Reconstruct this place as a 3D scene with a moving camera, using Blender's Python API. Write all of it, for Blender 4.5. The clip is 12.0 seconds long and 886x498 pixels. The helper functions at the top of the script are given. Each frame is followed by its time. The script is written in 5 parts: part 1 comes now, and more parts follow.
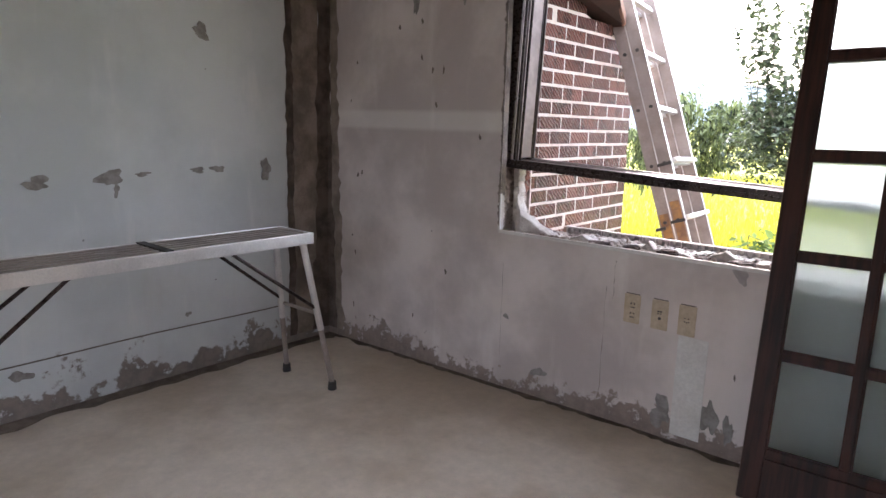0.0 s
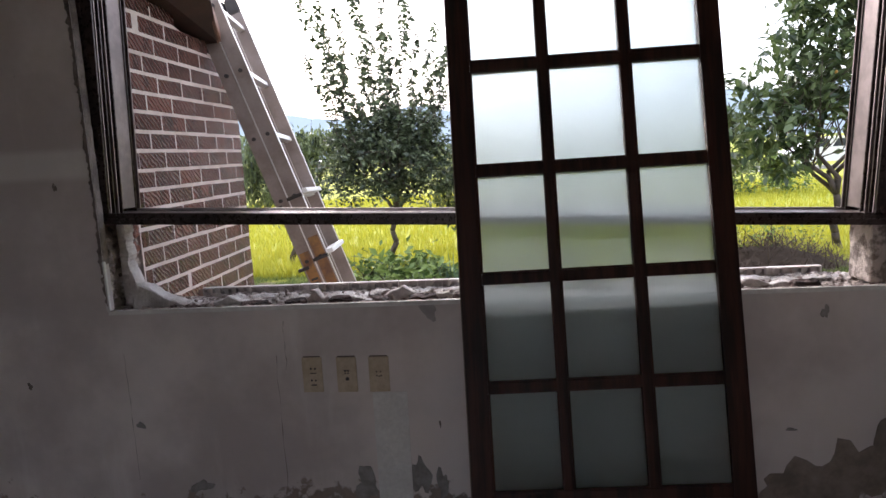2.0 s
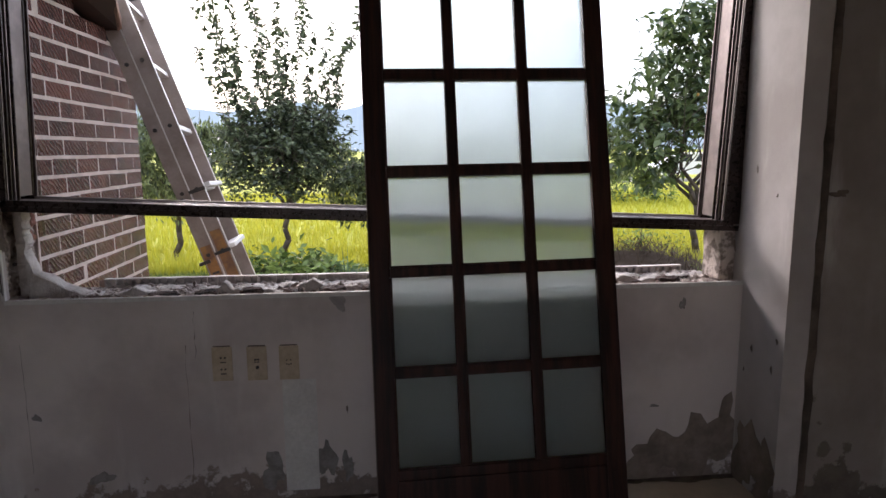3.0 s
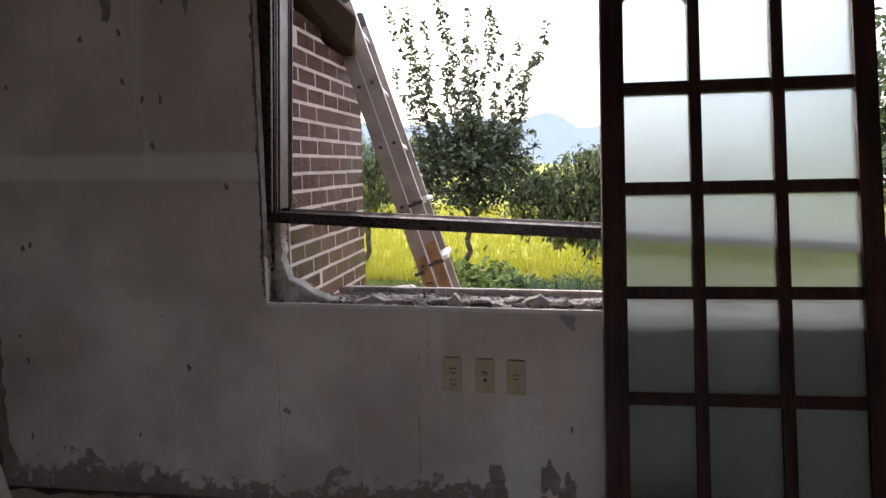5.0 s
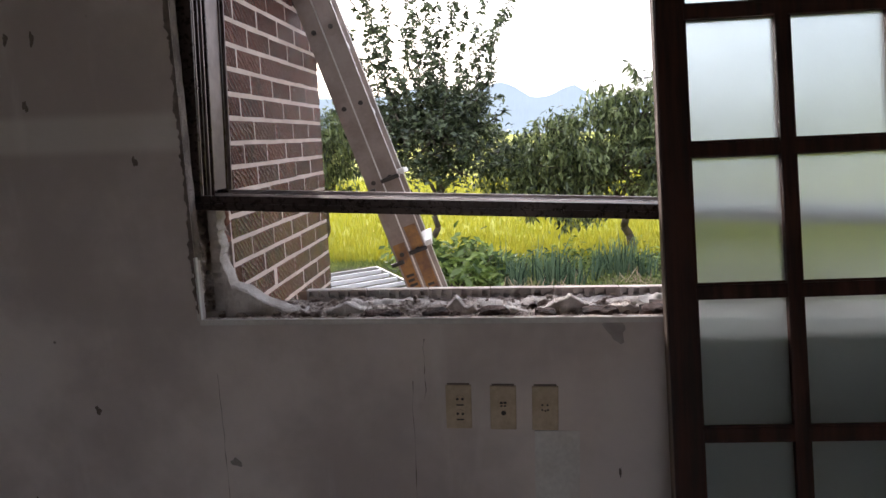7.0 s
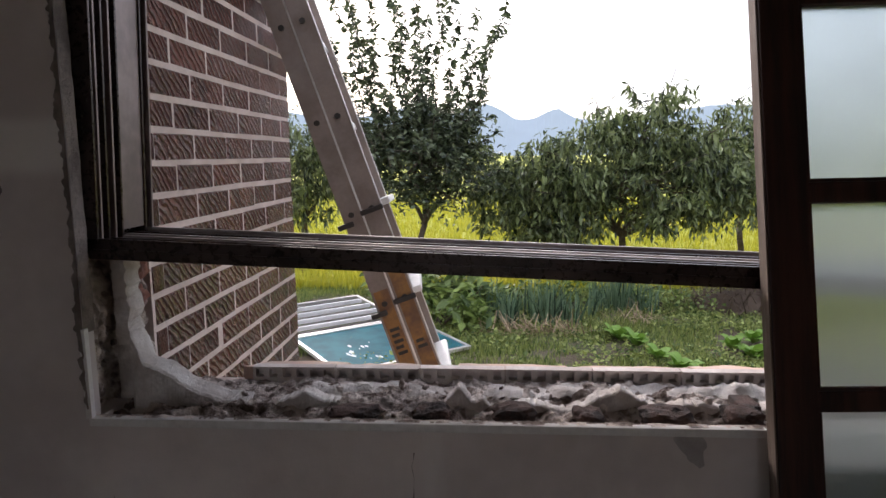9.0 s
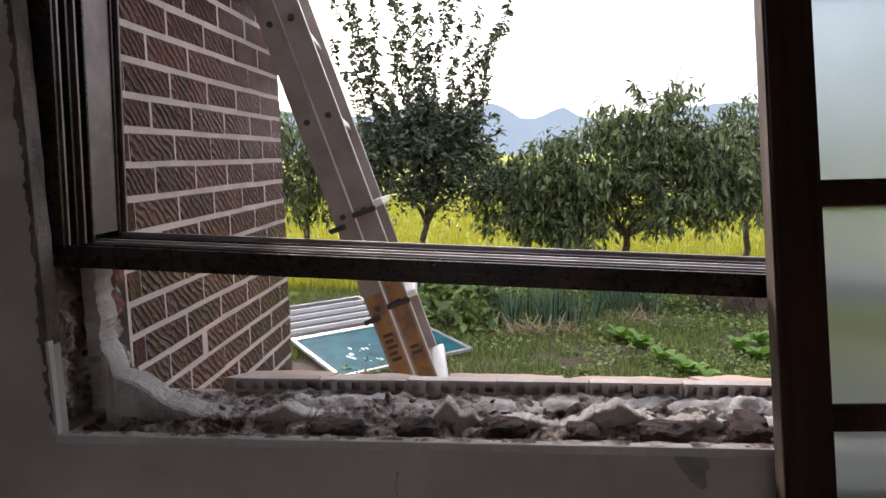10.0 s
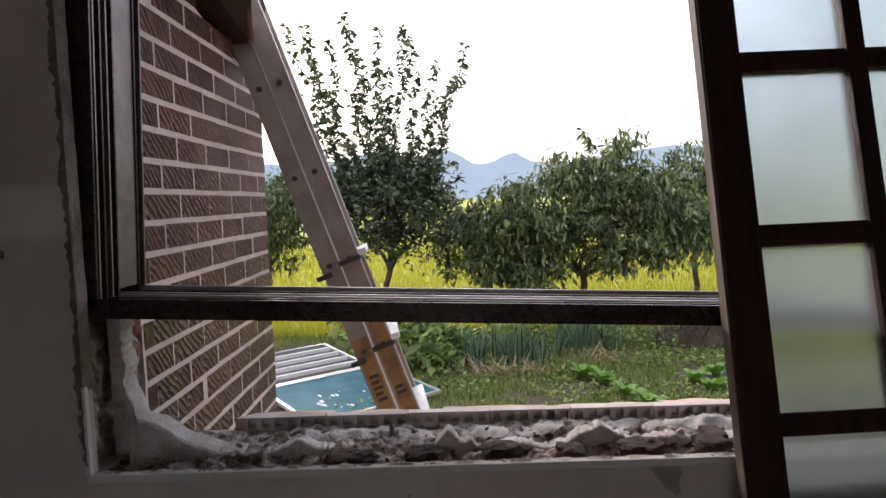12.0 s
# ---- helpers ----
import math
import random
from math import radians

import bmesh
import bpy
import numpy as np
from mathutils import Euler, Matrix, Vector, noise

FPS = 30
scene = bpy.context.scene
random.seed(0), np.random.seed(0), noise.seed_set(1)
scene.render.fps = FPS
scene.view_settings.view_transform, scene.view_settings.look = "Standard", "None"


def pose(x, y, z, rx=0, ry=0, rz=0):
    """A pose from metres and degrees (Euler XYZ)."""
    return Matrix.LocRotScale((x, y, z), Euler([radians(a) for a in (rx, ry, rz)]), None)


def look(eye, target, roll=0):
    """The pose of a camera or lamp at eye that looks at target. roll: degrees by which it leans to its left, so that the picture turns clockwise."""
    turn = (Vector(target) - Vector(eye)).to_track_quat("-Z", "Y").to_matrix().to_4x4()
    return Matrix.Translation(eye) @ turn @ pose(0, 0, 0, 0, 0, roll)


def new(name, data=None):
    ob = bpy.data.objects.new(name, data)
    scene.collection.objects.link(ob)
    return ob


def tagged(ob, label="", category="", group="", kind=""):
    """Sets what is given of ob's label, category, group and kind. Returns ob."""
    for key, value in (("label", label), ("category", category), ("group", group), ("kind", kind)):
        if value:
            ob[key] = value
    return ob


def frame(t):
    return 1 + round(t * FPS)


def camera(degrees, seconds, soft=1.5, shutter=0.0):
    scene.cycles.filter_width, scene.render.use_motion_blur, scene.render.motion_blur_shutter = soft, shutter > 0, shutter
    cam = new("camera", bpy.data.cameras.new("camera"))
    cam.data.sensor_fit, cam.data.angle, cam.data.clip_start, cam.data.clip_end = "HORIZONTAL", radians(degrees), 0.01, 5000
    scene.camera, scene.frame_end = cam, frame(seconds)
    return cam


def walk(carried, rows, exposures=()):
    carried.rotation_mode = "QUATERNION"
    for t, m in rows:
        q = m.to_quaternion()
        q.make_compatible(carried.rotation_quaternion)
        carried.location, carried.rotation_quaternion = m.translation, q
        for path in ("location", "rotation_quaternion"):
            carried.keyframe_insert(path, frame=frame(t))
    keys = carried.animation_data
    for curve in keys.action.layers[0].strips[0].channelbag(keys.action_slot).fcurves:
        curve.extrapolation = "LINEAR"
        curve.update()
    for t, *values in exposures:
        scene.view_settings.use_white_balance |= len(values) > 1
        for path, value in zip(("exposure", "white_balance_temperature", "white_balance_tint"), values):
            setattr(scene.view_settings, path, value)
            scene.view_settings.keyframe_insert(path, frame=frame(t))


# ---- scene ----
cam = camera(69.2, 12.0)
PATH = [
    (0, (0.679, 0.492, 1.269), (-0.598, 1.984, 0.888), 1.5),
    (0.5, (0.496, 0.615, 1.287), (-0.544, 2.29, 0.952), 0.1),
    (1, (0.343, 0.679, 1.282), (-0.252, 2.559, 0.945), -1.0),
    (1.5, (0.244, 0.754, 1.273), (-0.125, 2.694, 0.957), -0.6),
    (2, (0.236, 0.914, 1.261), (0.073, 2.886, 0.965), -3.0),
    (2.5, (0.202, 0.869, 1.268), (0.375, 2.838, 0.958), -1.5),
    (2.7, (0.182, 0.816, 1.262), (0.387, 2.782, 0.955), -0.6),
    (4.3, (0.142, 0.671, 1.351), (0.014, 2.648, 1.073), -1.5),
    (4.5, (0.059, 0.683, 1.302), (-0.101, 2.662, 1.066), -2.8),
    (5, (-0.076, 0.766, 1.285), (-0.393, 2.723, 1.024), -0.6),
    (5.5, (-0.139, 0.929, 1.3), (-0.535, 2.871, 1.037), -2.8),
    (6, (-0.167, 1.047, 1.279), (-0.555, 2.984, 0.965), -2.3),
    (6.5, (-0.257, 1.182, 1.284), (-0.495, 3.142, 0.963), -3.3),
    (7, (-0.281, 1.362, 1.252), (-0.468, 3.323, 0.905), -2.0),
    (7.2, (-0.278, 1.443, 1.251), (-0.474, 3.401, 0.89), -0.8),
    (8.8, (-0.379, 1.823, 1.27), (-0.514, 3.799, 0.986), -0.5),
    (9, (-0.364, 1.885, 1.263), (-0.497, 3.86, 0.975), -0.6),
    (9.5, (-0.32, 1.987, 1.257), (-0.459, 3.959, 0.952), -1.0),
    (10, (-0.333, 1.96, 1.265), (-0.483, 3.933, 0.975), -0.8),
    (10.5, (-0.406, 1.818, 1.278), (-0.454, 3.803, 1.039), -2.0),
    (11, (-0.431, 1.739, 1.29), (-0.434, 3.73, 1.094), 0.5),
    (11.5, (-0.382, 1.7, 1.292), (-0.39, 3.693, 1.131), -1.1),
    (12, (-0.409, 1.798, 1.287), (-0.42, 3.792, 1.132), -1.9),
]
EXPOSURES = [(t, e, 6000 if t < 3 else 6220, 21) for t, e in ((0, 1.8), (0.5, 1.2), (1.0, 0.68), (1.5, 0.47), (2.0, 0.45), (2.5, 0.38), (4.5, 0.02), (5.0, 0.42), (5.5, 0.47), (6.0, 0.45), (6.5, 0.49), (7.0, 0.36), (9.0, -0.04), (10.5, -0.06), (12, -0.1))]
walk(cam, [(t, look(eye, target, roll)) for t, eye, target, roll in PATH], EXPOSURES)

# ---- light ----
SUN_UP, SUN_ROUND = 29.0, -25.0          # degrees: height, and turn from +y towards +x
world = bpy.data.worlds.new("sky")
scene.world = world
world.use_nodes = True
wn, wl = world.node_tree.nodes, world.node_tree.links
wn.clear()
sky = wn.new("ShaderNodeTexSky")
sky.sky_type, sky.sun_disc = "NISHITA", False
sky.sun_elevation, sky.sun_rotation = radians(SUN_UP), radians(SUN_ROUND)
sky.dust_density, sky.air_density, sky.ozone_density = 5.0, 1.0, 1.0
haze = wn.new("ShaderNodeMixRGB")
haze.inputs[0].default_value = 0.55
haze.inputs[2].default_value = (11.0, 11.6, 12.0, 1)
back = wn.new("ShaderNodeBackground")
back.inputs[1].default_value = 0.21
wout = wn.new("ShaderNodeOutputWorld")
wl.new(sky.outputs[0], haze.inputs[1])
wl.new(haze.outputs[0], back.inputs[0])
wl.new(back.outputs[0], wout.inputs[0])
sun_data = bpy.data.lights.new("sun", "SUN")
sun_data.energy, sun_data.angle, sun_data.color = 2.6, radians(14), (1.0, 0.95, 0.87)
sun = new("sun", sun_data)
su, sr = radians(SUN_UP), radians(SUN_ROUND)
sun.matrix_world = look((math.sin(sr) * math.cos(su) * 30, math.cos(sr) * math.cos(su) * 30, math.sin(su) * 30), (0, 0, 0))


# ---- materials ----
def shader(name):
    m = bpy.data.materials.new(name)
    m.use_nodes = True
    return m, m.node_tree.nodes, m.node_tree.links, m.node_tree.nodes["Principled BSDF"]


def math_node(n, l, op, a, b=None, clamp=False):
    k = n.new("ShaderNodeMath")
    k.operation, k.use_clamp = op, clamp
    for i, v in enumerate((a, b)):
        if v is None:
            continue
        if isinstance(v, (int, float)):
            k.inputs[i].default_value = v
        else:
            l.new(v, k.inputs[i])
    return k.outputs[0]


def mix_node(n, l, f, a, b):
    k = n.new("ShaderNodeMixRGB")
    for i, v in enumerate((f, a, b)):
        if isinstance(v, (int, float)):
            k.inputs[i].default_value = v
        elif isinstance(v, tuple):
            k.inputs[i].default_value = (*v, 1)
        else:
            l.new(v, k.inputs[i])
    return k.outputs[0]


def noise_node(n, l, vec, scale, detail=4, rough=0.6):
    k = n.new("ShaderNodeTexNoise")
    k.inputs["Scale"].default_value, k.inputs["Detail"].default_value, k.inputs["Roughness"].default_value = scale, detail, rough
    l.new(vec, k.inputs["Vector"])
    return k.outputs["Fac"]


def ramp(n, l, v, lo, hi):
    k = n.new("ShaderNodeMapRange")
    k.interpolation_type = "SMOOTHSTEP"
    k.inputs[1].default_value, k.inputs[2].default_value = lo, hi
    l.new(v, k.inputs[0])
    return k.outputs[0]


def bump(n, l, b, height, strength, dist=0.01):
    k = n.new("ShaderNodeBump")
    k.inputs["Strength"].default_value, k.inputs["Distance"].default_value = strength, dist
    l.new(height, k.inputs["Height"])
    l.new(k.outputs[0], b.inputs["Normal"])


def surface(name, c1, c2, rough=0.7, metal=0.0, coarse=3.0, fine=40.0, relief=0.3, dist=0.004, spread=(0.35, 0.65), stretch=None, vary=0.0):
    """Two-scale mottled surface: coarse stains between c1 and c2, fine grain in colour, gloss and relief."""
    m, n, l, b = shader(name)
    vec = n.new("ShaderNodeTexCoord").outputs["Object"]
    if stretch:
        mp = n.new("ShaderNodeMapping")
        mp.inputs["Scale"].default_value = stretch
        l.new(vec, mp.inputs[0])
        vec = mp.outputs[0]
    big, small = noise_node(n, l, vec, coarse), noise_node(n, l, vec, fine, 6, 0.7)
    col = mix_node(n, l, ramp(n, l, big, *spread), c1, c2)
    dark = math_node(n, l, "MULTIPLY_ADD", small, 0.5)
    dark.node.inputs[2].default_value = 0.75
    if vary:
        info = n.new("ShaderNodeObjectInfo")
        r = math_node(n, l, "MULTIPLY_ADD", info.outputs["Random"], vary)
        r.node.inputs[2].default_value = 1 - vary / 2
        dark = math_node(n, l, "MULTIPLY", dark, r)
    k = n.new("ShaderNodeVectorMath")
    k.operation = "SCALE"
    l.new(col, k.inputs[0])
    l.new(dark, k.inputs["Scale"])
    l.new(k.outputs[0], b.inputs["Base Color"])
    b.inputs["Metallic"].default_value = metal
    l.new(math_node(n, l, "MULTIPLY_ADD", small, 0.25), b.inputs["Roughness"])
    b.inputs["Roughness"].links[0].from_node.inputs[2].default_value = rough - 0.12
    if relief:
        bump(n, l, b, small, relief, dist)
    return m


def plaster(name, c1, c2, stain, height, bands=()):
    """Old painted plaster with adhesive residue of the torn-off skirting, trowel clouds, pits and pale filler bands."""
    m, n, l, b = shader(name)
    pos = n.new("ShaderNodeNewGeometry").outputs["Position"]
    sep = n.new("ShaderNodeSeparateXYZ")
    l.new(pos, sep.inputs[0])
    cloud, grain = noise_node(n, l, pos, 1.6, 5), noise_node(n, l, pos, 60, 5, 0.7)
    col = mix_node(n, l, ramp(n, l, cloud, 0.35, 0.65), c1, c2)
    mp = n.new("ShaderNodeMapping")
    mp.inputs["Scale"].default_value = (9, 9, 1.2)
    l.new(pos, mp.inputs[0])
    drip = noise_node(n, l, mp.outputs[0], 1.0, 4)
    col = mix_node(n, l, math_node(n, l, "MULTIPLY", ramp(n, l, drip, 0.55, 0.75), 0.12), col, (0.45, 0.42, 0.38))
    smear_map = n.new("ShaderNodeMapping")
    smear_map.inputs["Scale"].default_value = (4.5, 4.5, 0.9)
    l.new(pos, smear_map.inputs[0])
    smear = noise_node(n, l, smear_map.outputs[0], 1.3, 5)
    col = mix_node(n, l, math_node(n, l, "MULTIPLY", ramp(n, l, smear, 0.56, 0.76), 0.38), col, (0.80, 0.775, 0.74))
    for z0, z1, strength in bands:
        w = math_node(n, l, "MULTIPLY", ramp(n, l, sep.outputs[2], z0 - 0.02, z0 + 0.01), ramp(n, l, sep.outputs[2], z1 + 0.02, z1 - 0.01))
        col = mix_node(n, l, math_node(n, l, "MULTIPLY", w, strength), col, (0.82, 0.80, 0.75))
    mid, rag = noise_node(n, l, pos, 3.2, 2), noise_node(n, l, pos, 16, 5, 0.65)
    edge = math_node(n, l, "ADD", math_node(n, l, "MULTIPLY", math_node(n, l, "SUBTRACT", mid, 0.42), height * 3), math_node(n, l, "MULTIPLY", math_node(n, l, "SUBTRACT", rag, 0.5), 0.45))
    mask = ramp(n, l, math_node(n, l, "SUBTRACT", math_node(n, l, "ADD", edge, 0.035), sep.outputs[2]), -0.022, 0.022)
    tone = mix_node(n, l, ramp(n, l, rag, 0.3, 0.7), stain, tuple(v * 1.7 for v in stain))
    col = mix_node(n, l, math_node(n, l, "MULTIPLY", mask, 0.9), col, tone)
    pits = n.new("ShaderNodeTexVoronoi")
    pits.inputs["Scale"].default_value = 5.5
    l.new(pos, pits.inputs["Vector"])
    speck = math_node(n, l, "MULTIPLY", ramp(n, l, pits.outputs["Distance"], 0.05, 0.03), ramp(n, l, mid, 0.48, 0.52))
    col = mix_node(n, l, speck, col, (0.10, 0.085, 0.07))
    l.new(col, b.inputs["Base Color"])
    b.inputs["Roughness"].default_value = 0.8
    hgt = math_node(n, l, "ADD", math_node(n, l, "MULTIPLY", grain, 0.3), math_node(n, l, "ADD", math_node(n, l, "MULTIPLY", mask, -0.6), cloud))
    bump(n, l, b, hgt, 0.5, 0.006)
    return m


def leafy(name, c1, c2, gloss=0.45):
    m, n, l, b = shader(name)
    geo = n.new("ShaderNodeNewGeometry")
    col = mix_node(n, l, geo.outputs["Random Per Island"], c1, c2)
    l.new(col, b.inputs["Base Color"])
    b.inputs["Roughness"].default_value = gloss
    tr = n.new("ShaderNodeBsdfTranslucent")
    l.new(col, tr.inputs[0])
    mx = n.new("ShaderNodeMixShader")
    mx.inputs[0].default_value = 0.3
    l.new(b.outputs[0], mx.inputs[1])
    l.new(tr.outputs[0], mx.inputs[2])
    l.new(mx.outputs[0], n["Material Output"].inputs[0])
    return m


def brick_skin():
    m, n, l, b = shader("scored_brick")
    tc = n.new("ShaderNodeTexCoord").outputs["Object"]
    info = n.new("ShaderNodeObjectInfo")
    off = n.new("ShaderNodeVectorMath")
    l.new(tc, off.inputs[0])
    sh = n.new("ShaderNodeCombineXYZ")
    l.new(math_node(n, l, "MULTIPLY", info.outputs["Random"], 7.0), sh.inputs[0])
    l.new(sh.outputs[0], off.inputs[1])
    vec = off.outputs[0]
    mp = n.new("ShaderNodeMapping")
    mp.inputs["Rotation"].default_value = (radians(-48), 0, 0)
    l.new(vec, mp.inputs[0])
    wave = n.new("ShaderNodeTexWave")
    wave.bands_direction = "Y"
    wave.inputs["Scale"].default_value, wave.inputs["Distortion"].default_value = 15, 5.5
    wave.inputs["Detail"].default_value, wave.inputs["Detail Scale"].default_value = 5, 1.6
    l.new(mp.outputs[0], wave.inputs["Vector"])
    grain, big = noise_node(n, l, vec, 160, 4, 0.7), noise_node(n, l, vec, 9, 3)
    c = mix_node(n, l, info.outputs["Random"], (0.165, 0.056, 0.045), (0.30, 0.108, 0.082))
    c = mix_node(n, l, ramp(n, l, big, 0.45, 0.75), c, (0.10, 0.045, 0.040))
    c = mix_node(n, l, math_node(n, l, "MULTIPLY", ramp(n, l, grain, 0.55, 0.8), 0.35), c, (0.35, 0.24, 0.2))
    # paler streaks along the scoring put its glints into the colour
    c = mix_node(n, l, math_node(n, l, "MULTIPLY", ramp(n, l, wave.outputs["Fac"], 0.72, 0.95), ramp(n, l, grain, 0.35, 0.6)), c, (0.30, 0.20, 0.165))
    l.new(c, b.inputs["Base Color"])
    b.inputs["Roughness"].default_value = 0.22
    patchy = ramp(n, l, noise_node(n, l, vec, 14, 4), 0.30, 0.5)
    h = math_node(n, l, "ADD", math_node(n, l, "MULTIPLY", wave.outputs["Fac"], patchy), math_node(n, l, "MULTIPLY", grain, 0.6))
    bump(n, l, b, h, 1.0, 0.026)
    b.inputs["Specular IOR Level"].default_value = 1.0
    return m


def frosted():
    m, n, l, b = shader("frosted_glass")
    vec = n.new("ShaderNodeTexCoord").outputs["Object"]
    b.inputs["Base Color"].default_value = (0.62, 0.71, 0.725, 1)
    b.inputs["Transmission Weight"].default_value = 1.0
    b.inputs["Roughness"].default_value = 0.67
    b.inputs["IOR"].default_value = 1.25
    bump(n, l, b, noise_node(n, l, vec, 130, 3), 0.15, 0.001)
    df = n.new("ShaderNodeBsdfDiffuse")
    df.inputs[0].default_value = (0.58, 0.64, 0.60, 1)
    mx = n.new("ShaderNodeMixShader")
    l.new(math_node(n, l, "MULTIPLY_ADD", noise_node(n, l, vec, 7, 5), 0.30), mx.inputs[0])
    mx.inputs[0].links[0].from_node.inputs[2].default_value = -0.06
    l.new(b.outputs[0], mx.inputs[1])
    l.new(df.outputs[0], mx.inputs[2])
    l.new(mx.outputs[0], n["Material Output"].inputs[0])
    return m


def ground_skin():
    m, n, l, b = shader("field_and_garden")
    pos = n.new("ShaderNodeNewGeometry").outputs["Position"]
    sep = n.new("ShaderNodeSeparateXYZ")
    l.new(pos, sep.inputs[0])
    big, small, far = noise_node(n, l, pos, 0.9, 5), noise_node(n, l, pos, 25, 6, 0.7), noise_node(n, l, pos, 0.05, 4)
    garden = mix_node(n, l, ramp(n, l, big, 0.42, 0.6), (0.11, 0.08, 0.052), (0.06, 0.085, 0.025))
    garden = mix_node(n, l, ramp(n, l, small, 0.35, 0.7), garden, (0.16, 0.125, 0.08))
    rice = mix_node(n, l, ramp(n, l, far, 0.35, 0.65), (0.44, 0.43, 0.035), (0.34, 0.38, 0.03))
    rice = mix_node(n, l, math_node(n, l, "MULTIPLY", ramp(n, l, small, 0.3, 0.7), 0.35), rice, (0.22, 0.27, 0.03))
    line = math_node(n, l, "ADD", sep.outputs[1], math_node(n, l, "MULTIPLY", big, 0.5))
    col = mix_node(n, l, ramp(n, l, line, 9.6, 9.9), garden, rice)
    l.new(col, b.inputs["Base Color"])
    b.inputs["Roughness"].default_value = 0.9
    bump(n, l, b, small, 0.8, 0.03)
    return m


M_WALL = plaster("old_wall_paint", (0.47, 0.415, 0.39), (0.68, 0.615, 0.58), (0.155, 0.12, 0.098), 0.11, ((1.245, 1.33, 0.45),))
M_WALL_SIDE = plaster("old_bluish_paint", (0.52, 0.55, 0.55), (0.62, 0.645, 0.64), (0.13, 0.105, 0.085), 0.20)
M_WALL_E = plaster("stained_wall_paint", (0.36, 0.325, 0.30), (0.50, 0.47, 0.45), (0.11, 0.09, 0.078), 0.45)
# grimy render, colour also darkened for shade: its face turns from the window
M_WALL_NE_SHADE = plaster("dirty_shade_brown_render", (0.22, 0.19, 0.165), (0.33, 0.295, 0.26), (0.09, 0.075, 0.06), 0.45)
M_PATCH = surface("pale_filler", (0.70, 0.69, 0.66), (0.62, 0.60, 0.57), 0.8, coarse=6, fine=70)
M_SCAR = surface("bare_render", (0.30, 0.285, 0.265), (0.20, 0.185, 0.17), 0.85, coarse=20, fine=120)
M_CHASE = surface("dark_chased_groove", (0.15, 0.115, 0.09), (0.07, 0.054, 0.043), 0.9, coarse=9, fine=80, relief=0.8, dist=0.01)
M_DAMP = surface("damp_mark", (0.42, 0.39, 0.37), (0.33, 0.30, 0.285), 0.85, coarse=14, fine=90)
M_GRIME = surface("brown_grime", (0.31, 0.255, 0.21), (0.17, 0.135, 0.108), 0.85, coarse=6, fine=60, relief=0.5)
M_DIRT_SHADE = surface("floor_edge_dirt_and_shade", (0.10, 0.078, 0.06), (0.17, 0.135, 0.105), 0.9, coarse=14, fine=90, relief=0.6)
M_SPECK = surface("dirt_speck", (0.13, 0.105, 0.09), (0.19, 0.16, 0.135), 0.9, coarse=30, fine=150)
M_FLOOR = surface("dusty_screed", (0.63, 0.555, 0.46), (0.46, 0.38, 0.285), 0.55, coarse=0.9, fine=22, relief=0.2, spread=(0.4, 0.6))
M_CEIL = surface("ceiling_board", (0.78, 0.78, 0.76), (0.68, 0.68, 0.66), 0.85, coarse=2, fine=50)
M_RUBBLE = surface("broken_mortar", (0.68, 0.60, 0.54), (0.19, 0.14, 0.115), 0.9, spread=(0.42, 0.58), coarse=26, fine=90, relief=0.9, dist=0.012)
M_RUBBLE_DARK = surface("dark_masonry", (0.27, 0.225, 0.195), (0.125, 0.10, 0.088), 0.9, coarse=12, fine=80, relief=0.9, dist=0.012)
M_JAMB = surface("mixed_dirty_masonry", (0.60, 0.52, 0.46), (0.24, 0.195, 0.165), 0.9, spread=(0.45, 0.6), coarse=22, fine=90, relief=0.9, dist=0.012)
M_BROKEN = surface("broken_red_clay", (0.27, 0.12, 0.085), (0.15, 0.065, 0.05), 0.85, coarse=14, fine=90, relief=0.7, dist=0.008)
M_STUB = surface("shade_dark_brick_end", (0.11, 0.065, 0.052), (0.04, 0.03, 0.027), 0.9, coarse=18, fine=90, relief=0.9, dist=0.012)
M_CHANNEL = surface("bronze_channel_and_glint", (0.27, 0.215, 0.205), (0.17, 0.132, 0.125), 0.45, 0.4, coarse=8, fine=60, relief=0.05)
M_FOAM = surface("white_foam_board", (0.76, 0.72, 0.68), (0.52, 0.465, 0.42), 0.8, coarse=12, fine=110, relief=0.8, dist=0.008)
M_CORED = surface("cored_brick_clay", (0.70, 0.64, 0.59), (0.56, 0.49, 0.44), 0.85, coarse=10, fine=100, vary=0.25)
M_SHARD = surface("orange_brick_shard", (0.56, 0.38, 0.285), (0.50, 0.40, 0.33), 0.85, coarse=8, fine=90, vary=0.2)
M_MORTAR = surface("pale_mortar", (0.70, 0.59, 0.53), (0.60, 0.49, 0.43), 0.9, coarse=8, fine=90, relief=0.5)
M_BRICK = brick_skin()
M_FRAME = surface("bronze_aluminium", (0.022, 0.014, 0.012), (0.055, 0.036, 0.031), 0.28, 0.5, coarse=6, fine=60, relief=0.05)
M_FRAME_GLINT = surface("bronze_track_glint", (0.62, 0.57, 0.55), (0.40, 0.35, 0.33), 0.35, 0.5, coarse=8, fine=60, relief=0.05)
M_WOOD = surface("dark_stained_wood", (0.013, 0.005, 0.0037), (0.050, 0.017, 0.0105), 0.5, coarse=5, fine=60, relief=0.15, stretch=(6, 6, 0.5))
M_WOOD.node_tree.nodes["Principled BSDF"].inputs["Specular IOR Level"].default_value = 0.25
M_WOOD_WORN = surface("weathered_wood_edge", (0.22, 0.17, 0.13), (0.13, 0.09, 0.065), 0.7, coarse=8, fine=60, stretch=(6, 6, 0.5))
